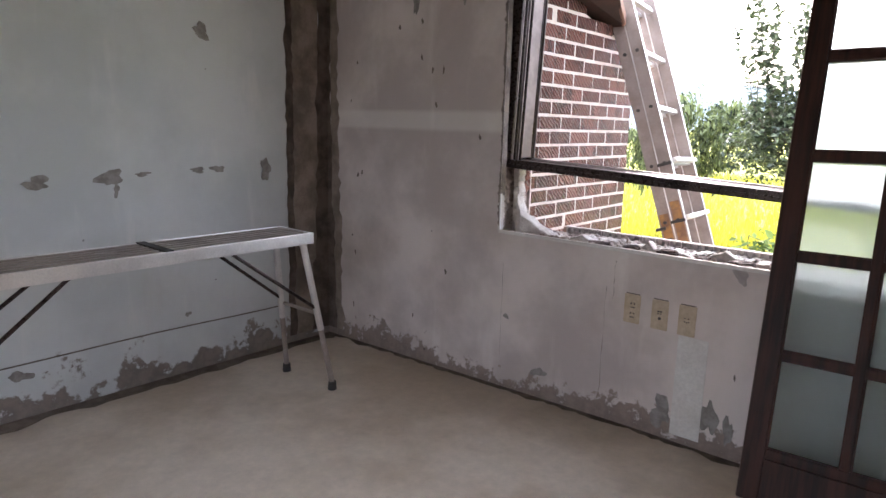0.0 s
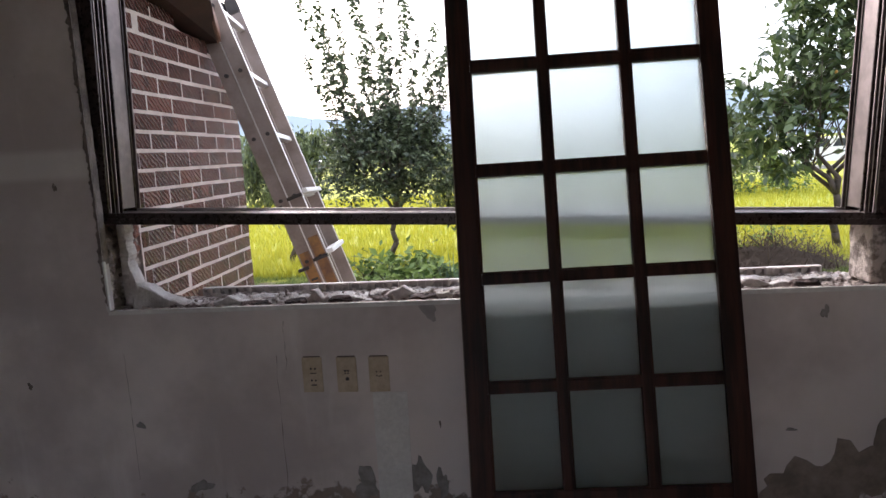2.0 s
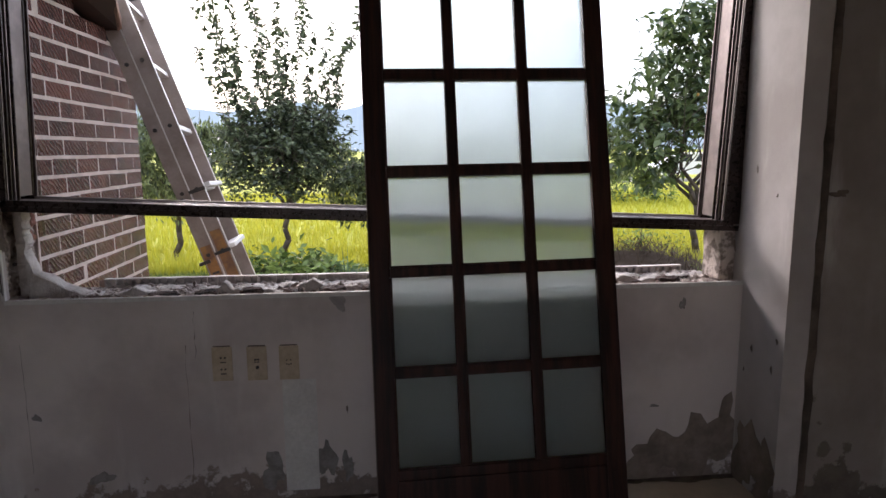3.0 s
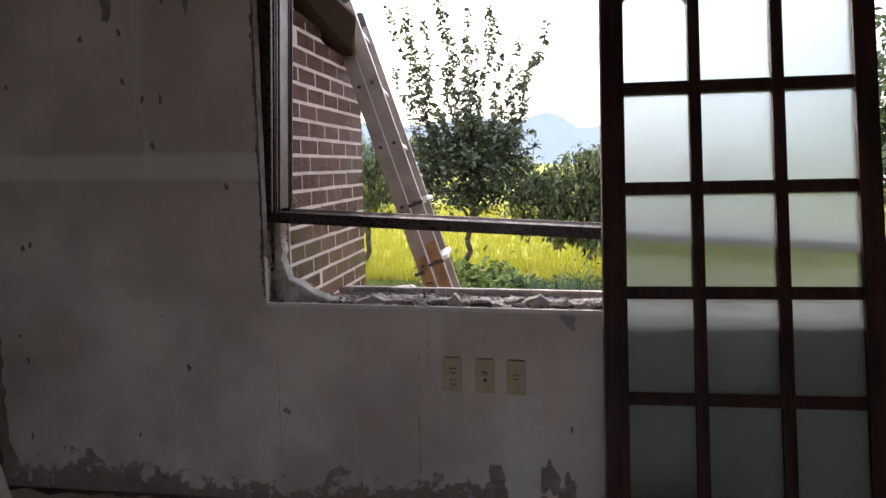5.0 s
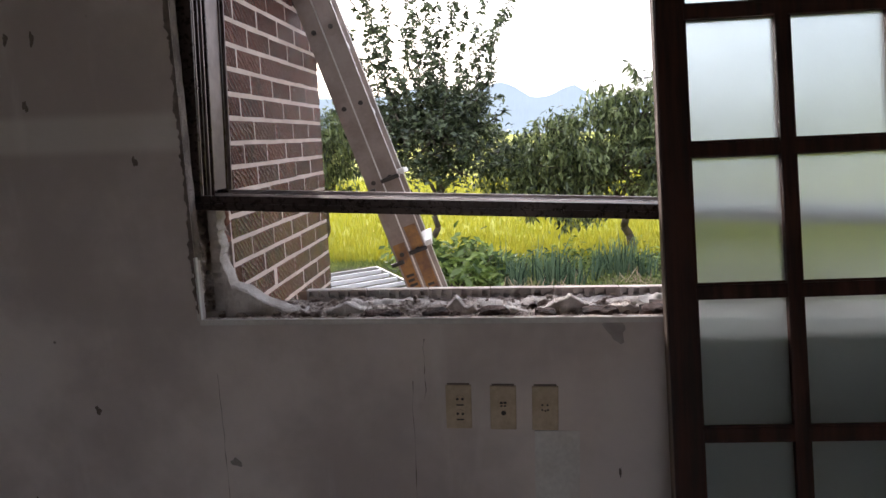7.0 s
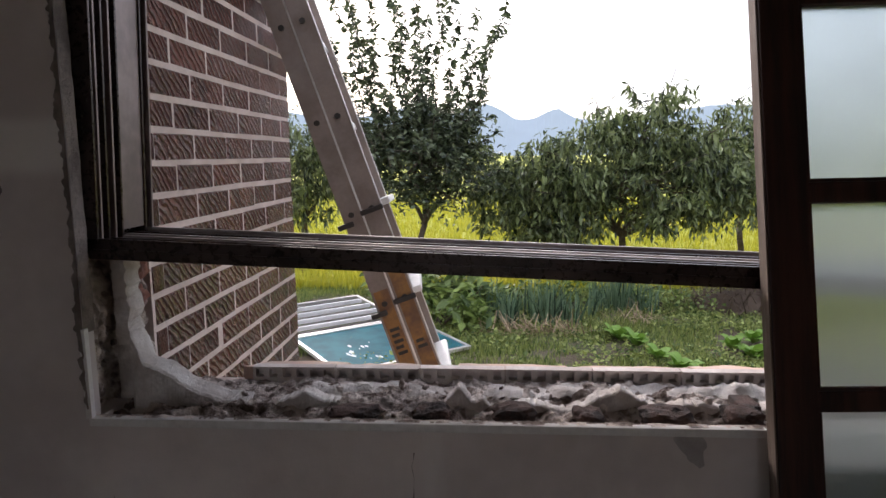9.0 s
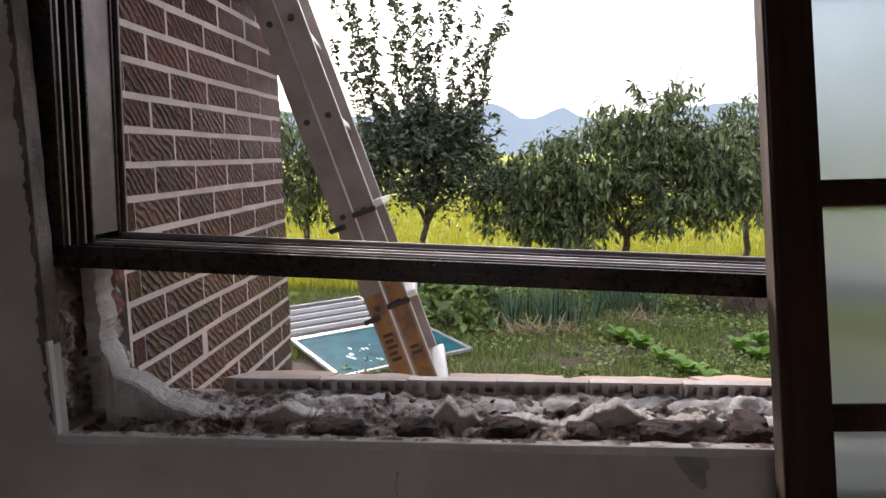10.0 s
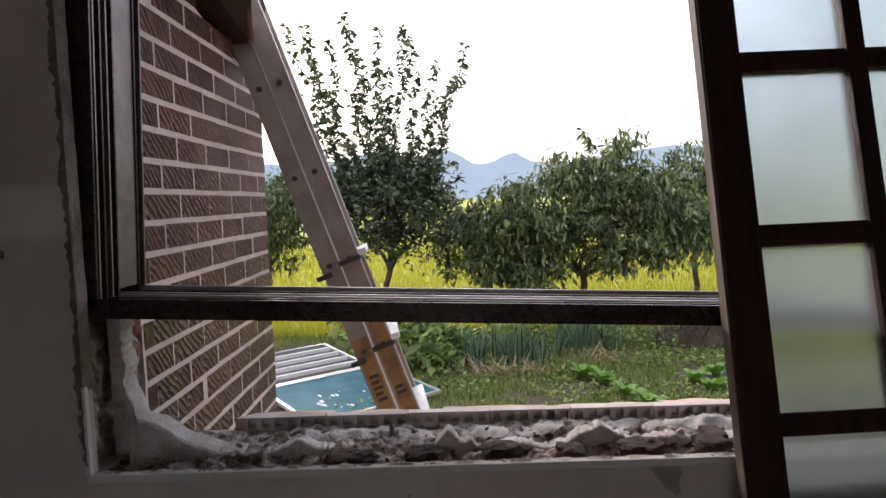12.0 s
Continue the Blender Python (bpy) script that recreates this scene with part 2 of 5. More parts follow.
M_GLASS = frosted()
M_ALU = surface("brushed_aluminium", (0.80, 0.79, 0.78), (0.66, 0.65, 0.64), 0.36, 0.8, coarse=5, fine=120, relief=0.06)
M_ALU_DULL = surface("weathered_aluminium", (0.36, 0.31, 0.28), (0.26, 0.22, 0.195), 0.55, 0.35, coarse=7, fine=80, relief=0.1)
M_RUBBER = surface("black_plastic", (0.03, 0.028, 0.027), (0.05, 0.045, 0.04), 0.6, coarse=8, fine=80)
M_WHITE_PLASTIC = surface("white_plastic", (0.78, 0.77, 0.74), (0.7, 0.69, 0.66), 0.5, coarse=8, fine=80, relief=0.05)
M_YELLOW = surface("faded_yellow_label", (0.34, 0.18, 0.055), (0.17, 0.095, 0.055), 0.6, coarse=14, fine=90, relief=0.1)
M_PLATE = surface("cream_plate", (0.43, 0.34, 0.225), (0.52, 0.425, 0.30), 0.5, coarse=12, fine=90, relief=0.05)
M_ROOF = surface("red_brown_board", (0.060, 0.026, 0.020), (0.030, 0.016, 0.013), 0.7, coarse=5, fine=60)
M_ROOF_END = surface("peach_board_end", (0.30, 0.17, 0.12), (0.22, 0.12, 0.085), 0.7, coarse=6, fine=60)
M_BARK = surface("tree_bark", (0.11, 0.085, 0.06), (0.06, 0.048, 0.036), 0.9, coarse=10, fine=70, relief=0.8, dist=0.01)
M_LEAF_A = leafy("plum_leaves", (0.009, 0.020, 0.009), (0.17, 0.21, 0.11), 0.30)
M_LEAF_B = leafy("peach_leaves", (0.010, 0.024, 0.008), (0.29, 0.35, 0.145), 0.30)
M_LEAF_C = leafy("persimmon_leaves", (0.025, 0.05, 0.018), (0.15, 0.20, 0.075), 0.3)
M_LEAF_D = leafy("hedge_leaves", (0.04, 0.08, 0.018), (0.31, 0.41, 0.11))
M_RICE = leafy("ripening_rice", (0.36, 0.38, 0.03), (0.52, 0.48, 0.04), 0.6)
M_GRASS = leafy("short_grass", (0.05, 0.11, 0.02), (0.40, 0.44, 0.13), 0.7)
M_ONION = leafy("onion_leaves", (0.025, 0.06, 0.035), (0.22, 0.33, 0.20), 0.45)
M_LETTUCE = leafy("lettuce_leaves", (0.10, 0.22, 0.03), (0.26, 0.43, 0.07), 0.5)
M_STRAW = leafy("dry_straw", (0.16, 0.10, 0.055), (0.58, 0.46, 0.30), 0.9)
M_GROUND = ground_skin()
M_SCREEN = surface("teal_screen", (0.008, 0.085, 0.105), (0.018, 0.13, 0.155), 0.6, coarse=6, fine=200, relief=0.05)
M_SCREEN.node_tree.nodes["Principled BSDF"].inputs["Specular IOR Level"].default_value = 0.15
M_SPLASH = surface("white_splash", (0.7, 0.75, 0.75), (0.5, 0.6, 0.62), 0.6)
M_CAR = surface("white_car_paint", (0.78, 0.78, 0.78), (0.7, 0.7, 0.7), 0.3, coarse=2, fine=30, relief=0)
M_CAR_GLASS = surface("dark_car_glass", (0.03, 0.035, 0.04), (0.04, 0.045, 0.05), 0.1, relief=0)
M_ROAD = surface("pale_concrete_track", (0.42, 0.40, 0.37), (0.34, 0.32, 0.3), 0.85, coarse=1, fine=20)
M_FRUIT = surface("orange_fruit", (0.6, 0.22, 0.03), (0.5, 0.28, 0.05), 0.4, relief=0)


# hill surface with distance haze put into its pale blue colour and emission
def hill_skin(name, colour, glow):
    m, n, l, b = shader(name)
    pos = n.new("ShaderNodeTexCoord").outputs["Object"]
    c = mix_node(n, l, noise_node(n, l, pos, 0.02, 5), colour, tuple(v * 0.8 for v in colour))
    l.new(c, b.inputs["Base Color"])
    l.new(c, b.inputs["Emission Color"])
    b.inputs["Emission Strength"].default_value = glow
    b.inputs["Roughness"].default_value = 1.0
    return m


M_HILL = hill_skin("hazy_glowing_hill", (0.26, 0.315, 0.37), 0.95)


# ---- building blocks ----
def bx(bm, lo, hi, bevel=0.0):
    c = [(a + b) / 2 for a, b in zip(lo, hi)]
    d = [abs(b - a) for a, b in zip(lo, hi)]
    r = bmesh.ops.create_cube(bm, size=1.0, matrix=Matrix.Translation(c) @ Matrix.Diagonal((*d, 1)))
    if bevel:
        e = list({e for v in r["verts"] for e in v.link_edges})
        bmesh.ops.bevel(bm, geom=e, offset=bevel, segments=2, affect="EDGES", profile=0.7)
    return bm


def rod(bm, p, q, r1, r2=None, seg=10):
    p, q = Vector(p), Vector(q)
    d = q - p
    m = Matrix.Translation((p + q) / 2) @ d.to_track_quat("Z", "Y").to_matrix().to_4x4()
    bmesh.ops.create_cone(bm, cap_ends=True, segments=seg, radius1=r1, radius2=r1 if r2 is None else r2, depth=d.length, matrix=m)
    return bm


def mesh_of(name, bm, material):
    me = bpy.data.meshes.new(name)
    bm.to_mesh(me)
    bm.free()
    me.materials.append(material)
    return me


def part(name, bm, material, parent=None, label="", smooth=False):
    ob = new(name, mesh_of(name, bm, material))
    if smooth:
        for p in ob.data.polygons:
            p.use_smooth = True
    if parent:
        ob.parent = parent
    if label:
        ob["label"] = label
    return ob


def raw(name, verts, faces, material, parent=None, smooth=False):
    me = bpy.data.meshes.new(name)
    me.from_pydata([tuple(v) for v in verts], [], faces)
    me.materials.append(material)
    if smooth:
        for p in me.polygons:
            p.use_smooth = True
    ob = new(name, me)
    if parent:
        ob.parent = parent
    return ob


def box_part(name, lo, hi, material, parent=None, bevel=0.0, label=""):
    return part(name, bx(bmesh.new(), lo, hi, bevel), material, parent, label)


def structure(ob, label, category):
    return tagged(ob, label, category, kind="structure")


def thing(name, m, label, category, group=""):
    ob = new(name)
    ob.matrix_basis = m
    return tagged(ob, label, category, group)


def sheet(name, nu, nv, place, material, parent=None, smooth=False):
    """A grid of nu x nv points, each put where place(u, v) says."""
    vs = [place(i / (nu - 1), j / (nv - 1)) for j in range(nv) for i in range(nu)]
    fs = [(j * nu + i, j * nu + i + 1, (j + 1) * nu + i + 1, (j + 1) * nu + i) for j in range(nv - 1) for i in range(nu - 1)]
    return raw(name, vs, fs, material, parent, smooth)


def rough(x, y, z, s=1.0):
    return noise.fractal(Vector((x, y, z)) * s, 0.8, 2.0, 4)


# ---- the room ----
WALL, LEFT, RIGHT, REAR, CEIL = 3.0, -2.40, 2.6, -2.6, 2.5
O_L, O_R, SILL, HEAD = -1.115, 1.51, 0.765, 2.2


def floor_z(x):
    """The screed falls away towards the side wall."""
    return -0.023 * max(0.0, -0.4 - x)


fx = (LEFT - 0.2, -0.4, RIGHT + 0.2)
floor_vs = [(x, y, z) for x in fx for y in (REAR - 0.2, 3.14) for z in (-0.14, floor_z(x))]
floor_fs = [(1, 5, 7, 3), (5, 9, 11, 7), (0, 2, 6, 4), (4, 6, 10, 8), (0, 1, 3, 2), (8, 10, 11, 9), (0, 4, 5, 1), (4, 8, 9, 5), (2, 3, 7, 6), (6, 7, 11, 10)]
structure(raw("floor", floor_vs, floor_fs, M_FLOOR), "dusty beige concrete screed floor with pale worn areas", "floor")
structure(box_part("ceiling", (LEFT - 0.2, REAR - 0.2, CEIL), (RIGHT + 0.2, 3.35, CEIL + 0.15), M_CEIL), "plain pale ceiling of the bare room", "ceiling")
wall_n = bmesh.new()
bx(wall_n, (LEFT, WALL, -0.1), (O_L - 0.06, WALL + 0.13, CEIL))
bx(wall_n, (O_L - 0.06, WALL, -0.1), (O_L, WALL + 0.13, SILL))
bx(wall_n, (O_L - 0.06, WALL, HEAD), (O_L, WALL + 0.13, CEIL))
bx(wall_n, (O_L - 0.06, WALL, SILL), (O_L, WALL + 0.035, HEAD))
bx(wall_n, (O_L, WALL, -0.1), (O_R, WALL + 0.13, SILL - 0.06))
bx(wall_n, (O_L, WALL, SILL - 0.06), (O_R, WALL + 0.012, SILL - 0.004))
bx(wall_n, (O_L, WALL, HEAD), (O_R, WALL + 0.13, CEIL))
wall_north = structure(part("wall_north", wall_n, M_WALL), "scraped off-white plaster wall with damp stains and a broken window opening", "wall")
wall_west = structure(box_part("wall_west", (LEFT - 0.2, REAR, -0.1), (LEFT, 3.13, CEIL), M_WALL_SIDE), "bluish white scraped plaster wall with grey bare patches and damp foot", "wall")
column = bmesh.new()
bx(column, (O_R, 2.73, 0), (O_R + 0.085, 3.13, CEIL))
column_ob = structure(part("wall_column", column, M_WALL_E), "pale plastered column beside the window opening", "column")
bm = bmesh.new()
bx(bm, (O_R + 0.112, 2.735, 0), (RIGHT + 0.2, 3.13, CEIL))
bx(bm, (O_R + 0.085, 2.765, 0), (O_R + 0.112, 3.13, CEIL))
northeast = structure(part("wall_northeast", bm, M_WALL_NE_SHADE), "off-white plaster wall with a dark chased groove", "wall")
structure(box_part("wall_east", (RIGHT, REAR, 0), (RIGHT + 0.2, 2.735, CEIL), M_WALL), "plain off-white plaster wall", "wall")
bm = bmesh.new()
bx(bm, (LEFT - 0.2, REAR - 0.2, -0.1), (-1.3, REAR, CEIL))
bx(bm, (0.3, REAR - 0.2, 0), (RIGHT + 0.2, REAR, CEIL))
bx(bm, (-1.3, REAR - 0.2, 2.1), (0.3, REAR, CEIL))
structure(part("wall_south", bm, M_WALL), "plain off-white plaster wall with an open doorway", "wall")


def blob(name, parent, plane, u, v, ru, rv, material, seed, thick=0.0025, label=""):
    """An irregular flat patch on a wall; plane is ('y', value) or ('x', value)."""
    rnd = random.Random(seed)
    k = 22
    ph = [rnd.uniform(0, 6.28) for _ in range(4)]
    vs, axis = [], plane[0]
    for off in (0.0, thick):
        for i in range(k):
            a = 2 * math.pi * i / k
            r = 1 + 0.22 * math.sin(2 * a + ph[0]) + 0.18 * math.sin(3 * a + ph[1]) + 0.14 * math.sin(5 * a + ph[2]) + 0.1 * math.sin(7 * a + ph[3])
            pu, pv = u + ru * r * math.cos(a), v + rv * r * math.sin(a)
            vs.append((pu, plane[1] - off, pv) if axis == "y" else (plane[1] + off, pu, pv))
    fs = [tuple(range(k, 2 * k))] + [(i, (i + 1) % k, k + (i + 1) % k, k + i) for i in range(k)]
    ob = raw(name, vs, fs, material, parent)
    if label:
        ob["label"] = label
    return ob


# bare patches, drips and filler on the walls
for i, (y, z, ry, rz) in enumerate(((1.43, 0.98, 0.05, 0.028), (1.73, 0.99, 0.05, 0.04), (1.755, 0.93, 0.012, 0.03), (1.88, 1.0, 0.035, 0.01), (2.16, 1.01, 0.04, 0.013), (2.27, 1.012, 0.035, 0.018), (2.56, 1.0, 0.035, 0.05), (2.21, 1.69, 0.04, 0.035), (2.07, 0.27, 0.015, 0.012), (1.3, 0.15, 0.05, 0.02))):
    blob("bare_patch", wall_west, ("x", LEFT), y, z, ry, rz, M_SCAR, 20 + i)
for i, (x, z, rx, rz) in enumerate(((0.005, 0.742, 0.024, 0.032), (-1.69, 1.875, 0.018, 0.065), (-1.372, 1.885, 0.014, 0.04), (1.278, 0.696, 0.012, 0.02), (-1.05, 0.355, 0.014, 0.012), (-0.055, 0.15, 0.03, 0.07), (-0.25, 0.115, 0.04, 0.065), (1.184, 0.30, 0.014, 0.006), (0.02, 0.12, 0.02, 0.05), (-0.85, 0.12, 0.04, 0.02))):
    blob("bare_patch", wall_north, ("y", WALL), x, z, rx, rz, M_DAMP if i == 0 else M_SCAR, 40 + i)
for i, (x, z) in enumerate(((-1.803, 1.761), (-1.642, 1.602), (-1.566, 1.538), (-1.643, 1.779), (-1.537, 1.366), (-1.25, 1.212), (-2.13, 0.97))):
    blob("stain_speck", wall_north, ("y", WALL), x, z, 0.007, 0.013, M_SPECK, 60 + i, 0.0015)
rs = random.Random(5)
for i in range(24):
    x, z = rs.uniform(-2.2, 1.4), rs.uniform(0.1, 2.0)
    if O_L - 0.02 < x and z > SILL - 0.03:
        continue
    blob("stain_speck", wall_north, ("y", WALL), x, z, rs.uniform(0.003, 0.007), rs.uniform(0.004, 0.016), M_SPECK, 90 + i, 0.0015)
for i in range(6):
    z = rs.uniform(0.4, 1.7)
    blob("stain_speck", column_ob, ("x", O_R), rs.uniform(2.76, 2.97), z, rs.uniform(0.003, 0.006), rs.uniform(0.004, 0.014), M_SPECK, 160 + i, -0.0015)
sheet("wall_groove", 5, 60, lambda u, v: (O_R + 0.085 + 0.03 * u + 0.007 * rough(u * 2, 6, v * 22), 2.7285, v * 2.45), M_CHASE, northeast)
for i, (x, z, rx, rz) in enumerate(((1.39, 0.13, 0.12, 0.13), (1.22, 0.10, 0.13, 0.09), (1.47, 0.21, 0.035, 0.10))):
    blob("damp_stain", wall_north, ("y", WALL - 0.0005 * i), x, z, rx, rz, M_GRIME, 200 + i)
for i, (y, z, ry, rz) in enumerate(((2.90, 0.13, 0.085, 0.14), (2.79, 0.10, 0.05, 0.12))):
    blob("damp_stain", column_ob, ("x", O_R - 0.0005 * i), y, z, ry, rz, M_GRIME, 210 + i, -0.0025)
blob("bare_patch", northeast, ("y", 2.735), O_R + 0.155, 1.12, 0.03, 0.012, M_CHASE, 190)
box_part("filler_patch", (-0.205, WALL - 0.003, 0.035), (-0.085, WALL, 0.46), M_PATCH, wall_north, 0.001, "pale rectangular filler strip")
for x, z0, z1 in ((-1.08, 0.15, 0.62), (-0.535, 0.08, 0.60), (-0.50, 0.55, 0.72)):
    sheet("crack", 2, 14, lambda u, v, x=x, z0=z0, z1=z1: (x + 0.005 * rough(x, 0, v * 9) + 0.002 * rough(x, 4, v * 40) + u * 0.0024 * max(0.05, 0.5 + 1.2 * rough(x, 3, v * 14)), WALL - 0.0012, z0 + (z1 - z0) * v), M_SPECK, wall_north)

# chased grooves left of the corner and in the corner itself
sheet("wall_groove", 5, 60, lambda u, v: (LEFT + 0.003 + (0.0012 if 0 < u < 1 else 0), 2.70 + 0.048 * u + 0.012 * rough(u * 2, 1, v * 14) + 0.010 * rough(u * 3, 7, v * 60), v * 2.45), M_CHASE, wall_west)
sheet("wall_groove", 5, 60, lambda u, v: (LEFT + 0.0035, 2.925 + 0.072 * u + (0.022 * rough(0, 5, v * 10) + 0.014 * rough(0, 9, v * 55) - 0.06 * (1 - v) ** 3) * (1 - u), v * 2.45), M_CHASE, wall_west)
sheet("wall_groove", 5, 60, lambda u, v: (LEFT + 0.004 + 0.03 * u + (0.02 * rough(4, 5, v * 10) + 0.016 * rough(2, 5, v * 60) + 0.10 * max(0, 0.45 - v)) * u, WALL - 0.0035, v * 2.45), M_CHASE, wall_north)

sheet("stain_strip", 6, 60, lambda u, v: (LEFT + 0.0016, 2.74 + 0.19 * u + 0.02 * rough(u * 3, 2, v * 12) * (1 - u), v * 2.45), M_GRIME, wall_west)
sheet("stain_strip", 6, 60, lambda u, v: (LEFT + 0.03 + u * (0.05 + 0.05 * rough(1, 4, v * 9) + 0.05 * (1 - v) + 0.012 * rough(2, 4, v * 50)), WALL - 0.0016, v * 2.45), M_GRIME, wall_north)
# dirt gathered where walls and floor meet, with the corner's shade painted in
floor_ob = bpy.data.objects["floor"]
sheet("floor_dirt_shade", 90, 4, lambda u, v: (LEFT + 0.001 + v * (0.085 + 0.05 * rough(u * 30, 1, 2) + 0.012 * rough(u * 120, 4, 2)), REAR + (WALL - REAR) * u, floor_z(LEFT) + 0.004), M_DIRT_SHADE, floor_ob)
sheet("floor_dirt_shade", 140, 4, lambda u, v: (LEFT + (O_R - LEFT) * u, WALL - 0.001 - v * (0.034 + 0.030 * rough(u * 30, 6, 2) + 0.010 * rough(u * 160, 3, 2)), floor_z(LEFT + (O_R - LEFT) * u) + 0.0035), M_DIRT_SHADE, floor_ob)

# a thin cord along the side wall
cord = bmesh.new()
for i in range(12):
    y0, y1 = 0.2 + i * 0.212, 0.2 + (i + 1) * 0.212
    rod(cord, (LEFT + 0.006, y0, 0.206 + 0.004 * math.sin(i)), (LEFT + 0.006, y1, 0.206 + 0.004 * math.sin(i + 1)), 0.0035, seg=6)
tagged(part("power_cable", cord, M_SPECK), "thin dark cable running along the foot of the side wall", "cable")


# wall outlets
def outlet(x, z, kind):
    o = thing("wall_outlet", pose(x, WALL, z), "cream plastic wall outlet plate, dirty and unscrewed", "outlet", "outlets under the window")
    part("plate", bx(bmesh.new(), (-0.035, -0.006, -0.062), (0.035, 0.001, 0.062), 0.003), M_PLATE, o)
    box_part("top_gap", (-0.03, -0.003, 0.0625), (0.03, 0.001, 0.0665), M_SPECK, o, label="dark gap above the plate")
    if kind == 0:
        for dz in (0.02, -0.022):
            s = part("socket", rod(bmesh.new(), (0.004, -0.005, dz), (0.004, -0.0085, dz), 0.0155, seg=20), M_PLATE, o)
            for dx in (-0.007, 0.007):
                part("pin_hole", rod(bmesh.new(), (0.004 + dx, -0.008, dz + 0.004), (0.004 + dx, -0.0092, dz + 0.004), 0.0038, seg=10), M_RUBBER, s)
            # black strip paints a shadow along the socket's lower rim
            box_part("socket_shadow", (-0.006, -0.0092, dz - 0.0145), (0.014, -0.0082, dz - 0.0105), M_RUBBER, s)
    elif kind == 1:
        for dx in (-0.005, 0.005):
            box_part("jack_slot", (dx - 0.004, -0.0075, 0.012), (dx + 0.004, -0.0055, 0.018), M_RUBBER, o)
            box_part("jack_slot", (dx - 0.003, -0.0075, 0.004), (dx + 0.003, -0.0055, 0.008), M_RUBBER, o)
        part("round_hole", rod(bmesh.new(), (0.001, -0.0055, -0.014), (0.001, -0.0075, -0.014), 0.0065, seg=14), M_RUBBER, o)
    else:
        for dx, dz in ((-0.008, 0.01), (0.006, 0.01), (-0.008, -0.004), (0.0, -0.006), (0.007, -0.004)):
            part("pin_hole", rod(bmesh.new(), (dx, -0.0055, dz), (dx, -0.0072, dz), 0.0028, seg=8), M_RUBBER, o)
    return o


outlet(-0.409, 0.528, 0)
outlet(-0.289, 0.526, 1)
outlet(-0.177, 0.525, 2)

# ---- the broken opening ----
def lump(rx, ry, rz, seed):
    """A rough broken lump round the origin."""
    bm = bmesh.new()
    bmesh.ops.create_icosphere(bm, subdivisions=3, radius=1.0)
    for v in bm.verts:
        q = Vector(v.co)
        m = max(abs(q.x), abs(q.y), abs(q.z))
        q = q.lerp(q / m, 0.55) * (1 + 0.26 * noise.fractal(q * 2.3 + Vector((seed, 0, 0)), 0.8, 2.0, 4))
        v.co = (q.x * rx, q.y * ry, q.z * rz)
    return bm



def sill_z(x, y):
    d = (y - WALL) / 0.24
    if d < 0.07:
        return SILL + 0.012 + 0.003 * rough(x, 0, 0, 30)
    return SILL - 0.016 + 0.020 * d + 0.013 * rough(x, y, 0, 11) * min(1, d * 3) + 0.009 * rough(x, y, 4, 38) - 0.030 * max(0, rough(x, 0, 7, 9)) * (1 if 0.1 < d < 0.45 else 0.15)


rubble = structure(sheet("sill_rubble", 520, 50, lambda u, v: (O_L + (O_R - O_L) * u, WALL + 0.002 + 0.245 * v, sill_z(O_L + (O_R - O_L) * u, WALL + 0.245 * v)), M_RUBBLE), "broken grey mortar and rubble on the torn-open sill", "sill")
box_part("sill_edge", (O_L, WALL - 0.004, SILL - 0.004), (O_R, WALL + 0.012, SILL + 0.012), M_PATCH, rubble, 0.003, "ragged white plaster edge")
box_part("rubble_core", (O_L, WALL + 0.13, -0.3), (O_R, WALL + 0.25, SILL - 0.035), M_RUBBLE_DARK, rubble)
# stubs darkened in colour to carry the shade of the holes around them
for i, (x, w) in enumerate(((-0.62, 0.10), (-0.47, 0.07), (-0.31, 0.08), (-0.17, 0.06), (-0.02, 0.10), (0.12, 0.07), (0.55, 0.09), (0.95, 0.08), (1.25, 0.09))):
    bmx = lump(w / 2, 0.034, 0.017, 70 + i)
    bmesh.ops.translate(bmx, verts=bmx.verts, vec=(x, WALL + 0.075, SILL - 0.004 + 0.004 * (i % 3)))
    part("brick_stub", bmx, M_STUB, rubble, "dark broken brick end and dark-painted pocket")
sheet("foam_bed", 420, 10, lambda u, v: (-0.74 + 2.2 * u, 3.172 + 0.078 * v, SILL - 0.004 + 0.010 * math.sin(math.pi * v) + 0.016 * rough(u * 2.2, v * 0.08, 3, 7) + 0.007 * rough(u * 2.2, v * 0.08, 1, 40)), M_FOAM, rubble, True)["label"] = "crumbled white insulation board"
deb = bmesh.new()
rd = random.Random(11)
for i in range(420):
    x, y = rd.uniform(O_L + 0.02, O_R - 0.02), WALL + rd.uniform(0.015, 0.22)
    s = rd.uniform(0.002, 0.005) if i % 4 else rd.uniform(0.005, 0.011)
    bmesh.ops.create_icosphere(deb, subdivisions=1, radius=s, matrix=Matrix.Translation((x, y, sill_z(x, y) + s * 0.4)) @ Euler((rd.random() * 3, rd.random() * 3, 0)).to_matrix().to_4x4() @ Matrix.Diagonal((1.4, 1, 0.7, 1)))
tagged(part("mortar_debris", deb, M_RUBBLE), "scattered mortar crumbs on the broken sill", "rubble", kind="stuff")


def jamb_place(u, v):
    y, z = WALL + 0.03 + 0.22 * u, SILL - 0.02 + 0.36 * v
    dip = 0.020 * rough(3, y, z, 9) + 0.016 * rough(7, y, z, 34)
    return (O_L - 0.008 - 0.05 * math.sin(u * math.pi) * 0.6 + dip * min(1, u * 4 + 0.3), y, z)


